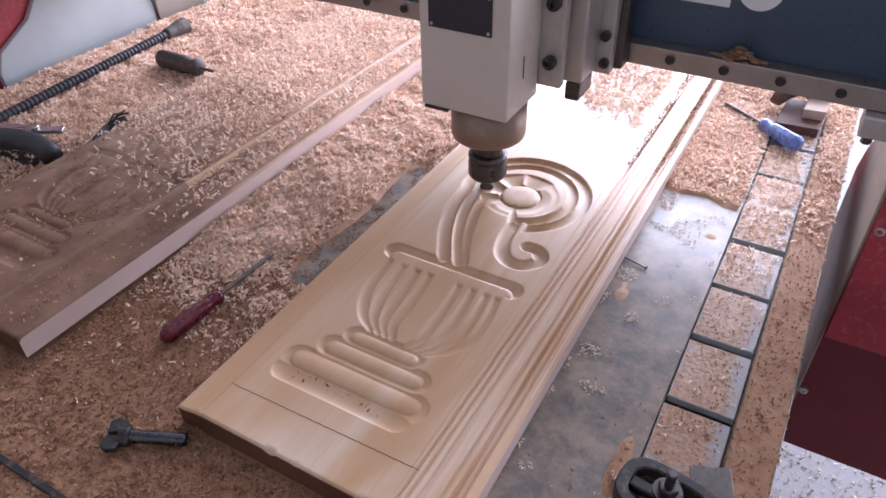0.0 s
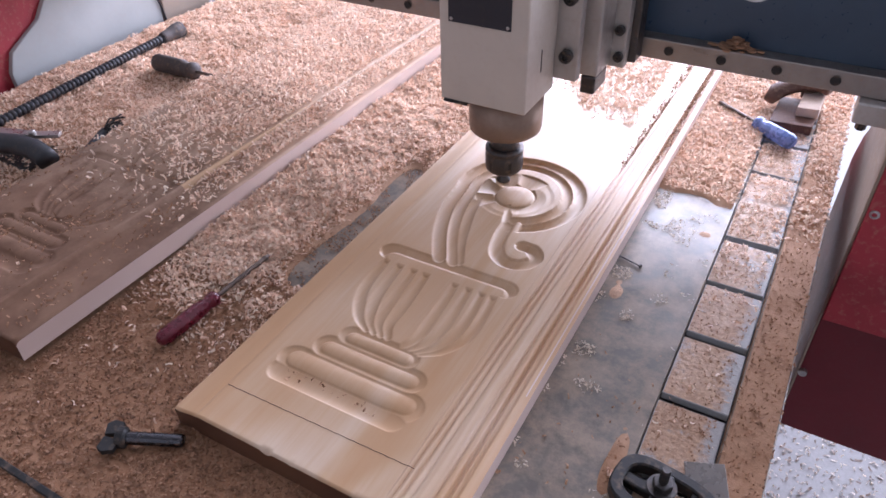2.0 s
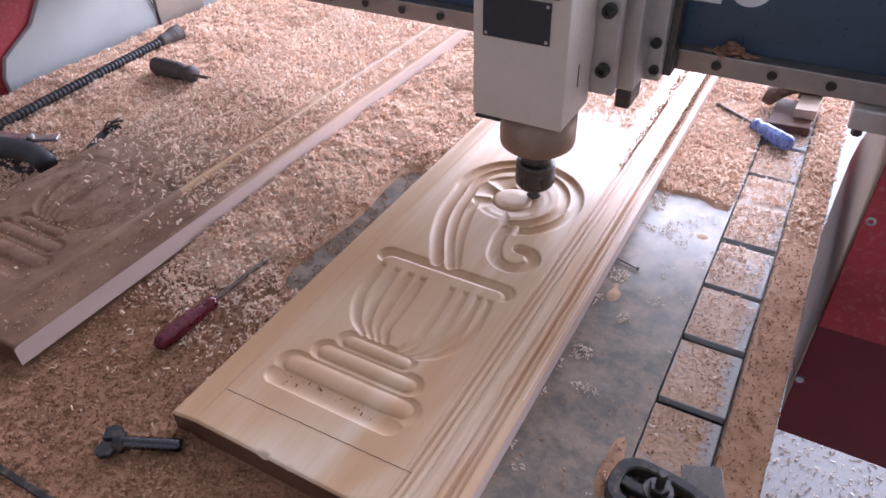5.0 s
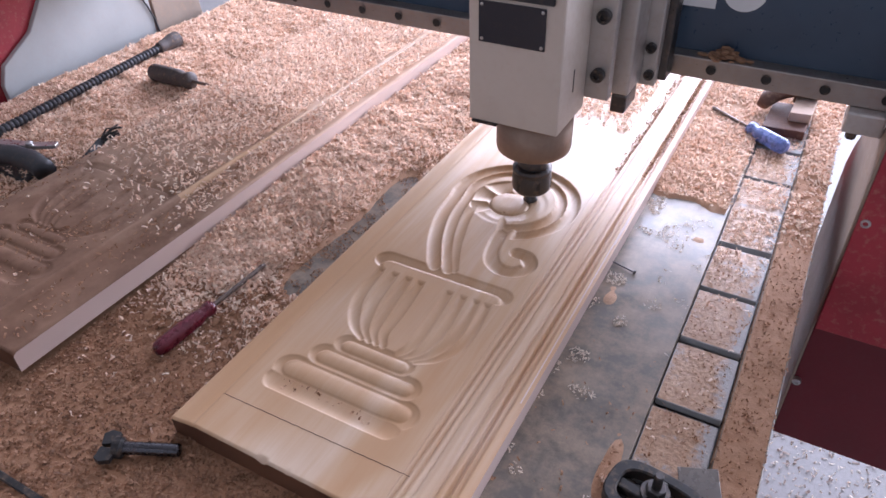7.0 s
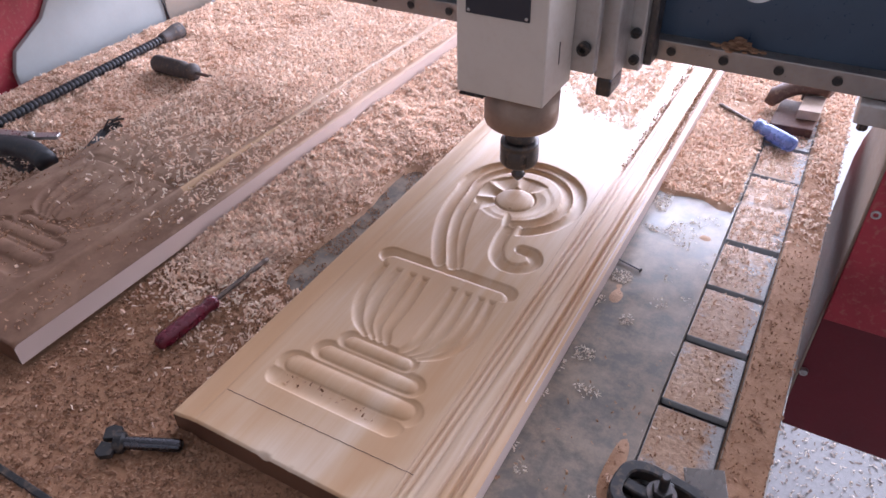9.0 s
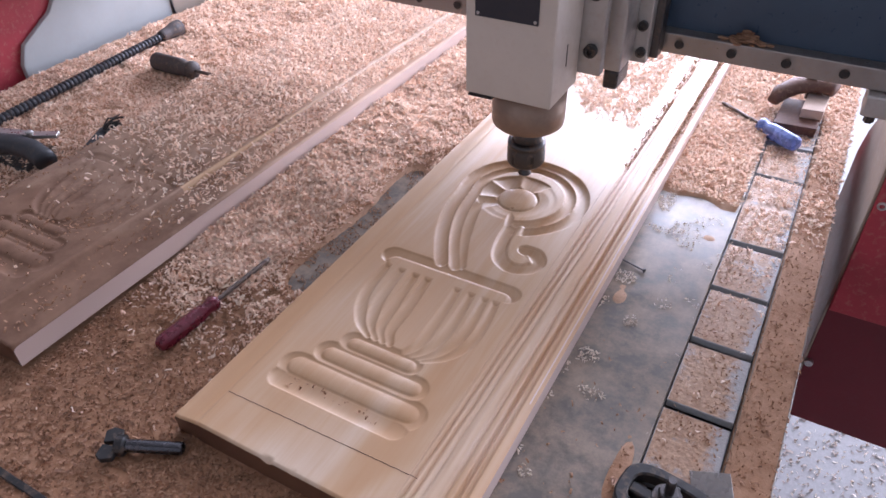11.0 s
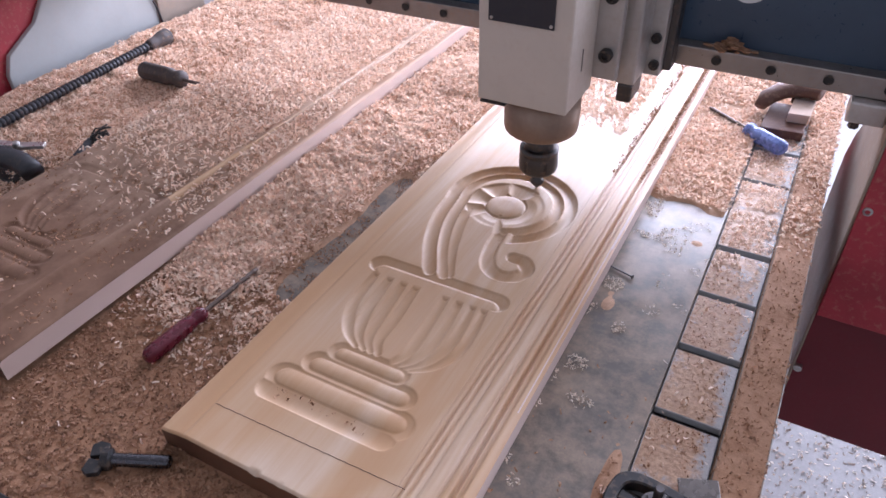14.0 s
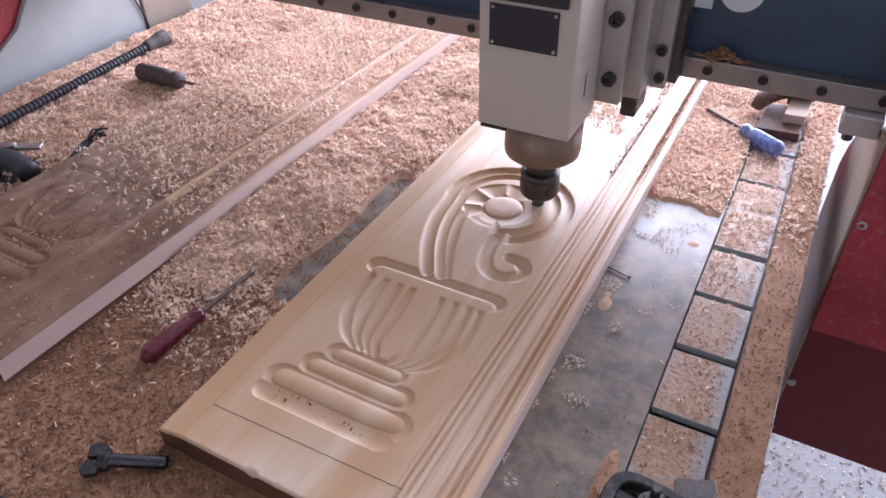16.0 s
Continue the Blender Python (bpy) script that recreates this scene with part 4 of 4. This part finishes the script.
part("shank", lathe(((0.0062, 0.008), (0.0064, 0.010), (0.0064, 0.064), (0.0056, 0.066)), 20, X_AXIS), polished, bit, "polished steel shank", True)
part("collar", lathe(((0.0085, 0.002), (0.0105, 0.003), (0.0105, 0.010), (0.0075, 0.012)), 20, X_AXIS), black_iron, bit)
for sgn in (1, -1):
    part("cutting_wing", prism([(-0.010, 0.001 * sgn), (-0.012, 0.014 * sgn), (-0.006, 0.0185 * sgn), (0.004, 0.0165 * sgn), (0.006, 0.004 * sgn)], -0.003, 0.003, "z", 0.0005), black_iron, bit, "black cutting wing")

# nail on the bare sheet
nail = thing("nail", along(-0.175, 0.726, -0.1285, 0.713, 0.0022), "small steel nail lying on the grey bed sheet", "nail")
part("nail_shank", lathe(((0.0, 0), (0.0011, 0.004), (0.0011, 0.046)), 8, X_AXIS), dark_steel, nail)
part("nail_head", lathe(((0.0028, 0.046), (0.0028, 0.0472)), 10, X_AXIS), dark_steel, nail)


def ring_plate(outer, inner, lo, hi, bevel=0.0015):
    """A frame between two outlines of equal count."""
    bm = bmesh.new()
    loops = [[bm.verts.new((u, v, w)) for u, v in o] for w in (lo, hi) for o in (outer, inner)]
    n = len(outer)
    for k in range(n):
        j = (k + 1) % n
        bm.faces.new((loops[0][k], loops[0][j], loops[1][j], loops[1][k]))
        bm.faces.new((loops[2][k], loops[2][j], loops[3][j], loops[3][k]))
        bm.faces.new((loops[0][k], loops[0][j], loops[2][j], loops[2][k]))
        bm.faces.new((loops[1][k], loops[1][j], loops[3][j], loops[3][k]))
    bmesh.ops.recalc_face_normals(bm, faces=bm.faces)
    bmesh.ops.bevel(bm, geom=[e for e in bm.edges], offset=bevel, segments=1, affect="EDGES")
    return bm


def rounded(cx, cy, a, b, power=3.2, n=28):
    out = []
    for k in range(n):
        t = 2 * math.pi * k / n
        c, s = math.cos(t), math.sin(t)
        out.append((cx + a * math.copysign(abs(c) ** (2 / power), c), cy + b * math.copysign(abs(s) ** (2 / power), s)))
    return out


def hold_down(place, label, mat):
    """A slotted hold-down clamp: an oval iron frame with a cross web, a washer and a stud."""
    ob = thing("hold_down_clamp", place, label, "clamp", "hold-down clamps")
    part("frame", ring_plate(rounded(0, 0, 0.046, 0.030), rounded(0, 0, 0.035, 0.0195), 0.004, 0.019), mat, ob, "dark oval frame")
    part("web", box((-0.008, -0.0196, 0.007), (0.003, 0.0196, 0.021), 0.002), mat, ob)
    part("web", box((-0.036, -0.006, 0.005), (-0.008, 0.006, 0.015), 0.002), mat, ob)
    part("heel", prism([(0.020, -0.0195), (0.034, -0.016), (0.034, 0.016), (0.020, 0.0195)], 0.004, 0.015, "z", 0.001), mat, ob)
    part("foot", box((-0.040, -0.014, 0.0), (-0.024, 0.014, 0.0065), 0.001), mat, ob)
    part("foot", box((0.020, -0.014, 0.0), (0.040, 0.014, 0.0065), 0.001), mat, ob)
    part("washer", lathe(((0.0045, 0.0212), (0.013, 0.0212), (0.013, 0.0236), (0.0045, 0.0236)), 24, Matrix.Translation((-0.003, 0.002, 0))), dark_steel, ob)
    part("stud", lathe(((0.0042, 0.004), (0.0042, 0.046), (0.0034, 0.048)), 14, Matrix.Translation((-0.003, 0.002, 0))), dark_steel, ob, "threaded stud")
    part("stud_nut", lathe(((0.0085, 0.0237), (0.0090, 0.0245), (0.0090, 0.0305), (0.0082, 0.0312)), 6, Matrix.Translation((-0.003, 0.002, 0))), dark_steel, ob)
    return ob


hold_down(pose(-0.017, 0.398, 0.0015, 0, 0, -9), "black slotted hold-down clamp standing on the dusty bed tiles", black_iron)
clear = thing("plastic_scrap", pose(0.014, 0.438, 0.004, 8, -4, 20), "smoky clear plastic scrap lying against the clamp", "plastic scrap")
part("sheet", box((-0.018, -0.020, 0), (0.018, 0.020, 0.0012), 0.0004, 1), handle_glass("smoky plastic", (0.30, 0.27, 0.25)), clear)
hook = thing("hook_clamp", pose(-0.020, 1.248, 0.0), "rusty brown hook clamp on a stained wooden block", "clamp")
part("packing_block", prism([(-0.034, -0.096), (0.030, -0.090), (0.034, 0.010), (-0.030, 0.004)], 0.001, 0.017, "z", 0.0015), brown_block, hook, "stained wooden packing block")
part("top_block", prism([(0.000, -0.062), (0.033, -0.058), (0.036, 0.020), (0.003, 0.016)], 0.0172, 0.033, "z", 0.0012), dusty_block, hook, "dusty pale wood strip")
bm = bmesh.new()
spine = [Vector(p) for p in ((-0.046, -0.030, 0.020), (-0.038, -0.012, 0.031), (-0.020, 0.004, 0.040), (0.002, 0.010, 0.045), (0.024, 0.010, 0.047), (0.040, 0.004, 0.046))]
rings = []
for k, p in enumerate(spine):
    d = (spine[min(k + 1, 5)] - spine[max(k - 1, 0)]).normalized()
    u = d.cross(Vector((0, 0, 1))).normalized()
    v = u.cross(d)
    w, h = (0.010, 0.017, 0.021, 0.020, 0.019, 0.016)[k], (0.006, 0.010, 0.012, 0.012, 0.013, 0.012)[k]
    rings.append([bm.verts.new(p + u * w * math.cos(2 * math.pi * q / 14) + v * h * math.sin(2 * math.pi * q / 14)) for q in range(14)])
for a, b in zip(rings, rings[1:]):
    for q in range(14):
        bm.faces.new((a[q], a[(q + 1) % 14], b[(q + 1) % 14], b[q]))
bm.faces.new(rings[0][::-1])
bm.faces.new(rings[-1])
bmesh.ops.recalc_face_normals(bm, faces=bm.faces)
part("hook", bm, rust, hook, "rusty brown curved hook", True)
part("stud", lathe(((0.0045, 0.018), (0.0045, 0.082), (0.0036, 0.084)), 14, Matrix.Translation((0.002, 0.014, 0))), worn_steel, hook, "threaded stud")
part("washer", lathe(((0.0046, 0.0560), (0.0120, 0.0565), (0.0120, 0.0590), (0.0046, 0.0595)), 20, Matrix.Translation((0.002, 0.014, 0))), dark_steel, hook)

# clamp with a chrome lever beside the finished panel
lever = thing("toggle_clamp", pose(-1.045, 0.512, 0.0), "black toggle clamp with a chrome lever beside the finished panel", "clamp")
part("grip", tube([(-0.100, -0.024, 0.030), (-0.055, -0.010, 0.034), (-0.010, 0.002, 0.036), (0.025, 0.006, 0.034), (0.050, 0.004, 0.028), (0.058, 0.002, 0.025)], 0.0165, 14), black_plastic, lever, "glossy black grip", True)
part("lever_bar", prism([(-0.10, 0.022), (-0.02, 0.046), (0.012, 0.064), (0.020, 0.052), (-0.01, 0.034), (-0.09, 0.008)], 0.030, 0.036, "z", 0.001), steel, lever, "bright chrome lever")
part("base", box((-0.07, -0.02, 0.0), (0.03, 0.05, 0.012), 0.002), dark_steel, lever)
part("pivot", lathe(((0.006, 0.010), (0.006, 0.040), (0.004, 0.042)), 14, Matrix.Translation((-0.02, 0.035, 0))), steel, lever)

# bristly black scrap of cable with a red lead
scrap = thing("cable_scrap", pose(-0.992, 0.612, 0.012) @ Matrix.Scale(0.95, 4), "frayed black cable end with a red sleeve on the shavings", "cable scrap")
bm = bmesh.new()
rng = np.random.default_rng(9)
for k in range(16):
    a = rng.normal(0, 0.6)
    e = rng.random(3)
    tube([(0.0, 0, 0.008), (0.004 + 0.012 * e[0] * math.cos(1.4 + a), 0.022 * (0.4 + e[1]), 0.012 + 0.016 * e[2]), (0.014 * math.sin(a) + 0.010, 0.026 + 0.020 * e[1], 0.010 + 0.018 * e[2])], 0.0016, 5, bm)
part("strands", bm, black_iron, scrap, "stiff black strands")
part("sheath", tube([(0.028, -0.052, 0.010), (0.016, -0.022, 0.012), (0.0, 0.010, 0.012)], 0.0065, 12), black_plastic, scrap, "black sheath", True)
part("sleeve", tube([(0.050, -0.100, 0.006), (0.040, -0.076, 0.008), (0.029, -0.053, 0.010)], 0.0055, 12), red_paint, scrap, "dull red sleeve", True)

# corrugated hose along the edge of the bed
hose = thing("corrugated_hose", pose(0, 0, 0), "black corrugated hose with a blunt end fitting along the bed", "hose")
bm = bmesh.new()
rows, k, total = [], 0, 0.92
while k * 0.0042 < total:
    rows.append((0.0088 if k % 3 else 0.0066, k * 0.0042))
    k += 1
a0, a1 = Vector((-1.170, 0.30, 0.017)), Vector((-1.214, 0.958, 0.020))
part("hose", lathe([(r, d * (a1 - a0).length / total) for r, d in rows], 16, Matrix.Translation(a0) @ (a1 - a0).to_track_quat("Z", "Y").to_matrix().to_4x4()), black_plastic, hose, "ribbed black hose")
d = (a1 - a0).normalized()
part("end_fitting", lathe(((0.0105, -0.004), (0.0120, 0.0), (0.0130, 0.016), (0.0165, 0.034), (0.0165, 0.052), (0.0135, 0.054), (0.011, 0.045)), 16, Matrix.Translation(a1) @ d.to_track_quat("Z", "Y").to_matrix().to_4x4()), grey_rubber, hose, "worn black end fitting")

# ---- tiles of the bed's channel ----
tile_mesh = None
TILE_EDGES = (0.318, 0.418, 0.518, 0.619, 0.722, 0.820, 0.922, 1.008, 1.105, 1.205, 1.305, 1.405)
for k, (ya, yb) in enumerate(zip(TILE_EDGES, TILE_EDGES[1:])):
    if tile_mesh is None:
        bm = box((STRIP_X0 + 0.0015, -0.0455, -0.0098), (STRIP_X1 - 0.0015, 0.0455, 0.0), 0.0009, 1)
        ob = part("tile", bm, tile_mat, bed)
        tile_mesh = ob.data
    else:
        ob = new("tile", tile_mesh)
        ob.parent = bed
    ob.matrix_basis = pose(0, yb - 0.0455, 0.0008 * ((k * 7) % 3 - 1), 0.5 * ((k * 5) % 3 - 1), 0, 0.5 * ((k * 3) % 4 - 1.5))
on_tile = lambda x, y: np.full(x.shape, 0.0012)
tile_keep = lambda x, y: (0.04 + 0.96 * step(0.62, 1.0, y)) * (0.3 + 0.7 * value_noise(x, y, 30, 7)) * np.where(np.min(np.abs(y[:, None] - np.array(TILE_EDGES)[None] - 0.006), 1) < 0.0075, 0.04, 1)
curls("tile_shavings", strew(7500, STRIP_X0 + 0.003, STRIP_X1 - 0.003, 0.42, 1.45, tile_keep, on_tile, 31), 0.0058, shavings_mat, "pink shavings lying on the bed tiles", 32)
curls("tile_dust", strew(3200, STRIP_X0 + 0.003, STRIP_X1 - 0.008, 0.42, 0.95, lambda x, y: 0.7 * value_noise(x, y, 24, 5) * np.where(np.min(np.abs(y[:, None] - np.array(TILE_EDGES)[None] - 0.006), 1) < 0.008, 0.0, 1), lambda x, y: np.full(x.shape, 0.0006), 33), 0.0036, fine_mat, "brown sawdust on the bed tiles", 34, 0.15)


# ---- what moves ----
# seconds, the cutter's tip: x, y, z
CUTS = (
    (0, -0.3710, 0.7496, 0.0170),
    (0.5, -0.3723, 0.7512, 0.0291),
    (1, -0.3683, 0.7881, 0.0300),
    (1.5, -0.3677, 0.7886, 0.0195),
    (2, -0.3522, 0.7802, 0.0172),
    (2.5, -0.3655, 0.7877, 0.0169),
    (3, -0.3676, 0.7887, 0.0270),
    (3.5, -0.3406, 0.7910, 0.0307),
    (4, -0.3342, 0.7895, 0.0210),
    (4.5, -0.3310, 0.7900, 0.0173),
    (5, -0.2975, 0.7697, 0.0178),
    (5.5, -0.3216, 0.7351, 0.0173),
    (6, -0.3515, 0.7617, 0.0168),
    (6.5, -0.3309, 0.7902, 0.0173),
    (7, -0.2975, 0.7697, 0.0178),
    (7.5, -0.3216, 0.7351, 0.0171),
    (8, -0.3515, 0.7617, 0.0163),
    (8.5, -0.3348, 0.7894, 0.0172),
    (9, -0.3345, 0.7900, 0.0308),
    (9.5, -0.3350, 0.8115, 0.0200),
    (10, -0.3240, 0.8020, 0.0172),
    (10.5, -0.3320, 0.7890, 0.0171),
    (11, -0.3370, 0.8110, 0.0180),
    (11.5, -0.3363, 0.8124, 0.0308),
    (12, -0.3006, 0.8096, 0.0299),
    (12.5, -0.2996, 0.8068, 0.0172),
    (13, -0.3091, 0.7867, 0.0178),
    (13.5, -0.2996, 0.8054, 0.0176),
    (14, -0.2994, 0.8079, 0.0300),
    (14.5, -0.2775, 0.7788, 0.0306),
    (15, -0.2768, 0.7764, 0.0197),
    (15.5, -0.2943, 0.7702, 0.0174),
    (16, -0.2796, 0.7764, 0.0171),
)


def motions():
    walk(gantry, [(t, pose(0, y, 0)) for t, x, y, z in CUTS])
    walk(carriage, [(t, pose(x, y, 0)) for t, x, y, z in CUTS])
    walk(head, [(t, pose(x, y, z)) for t, x, y, z in CUTS])


motions()
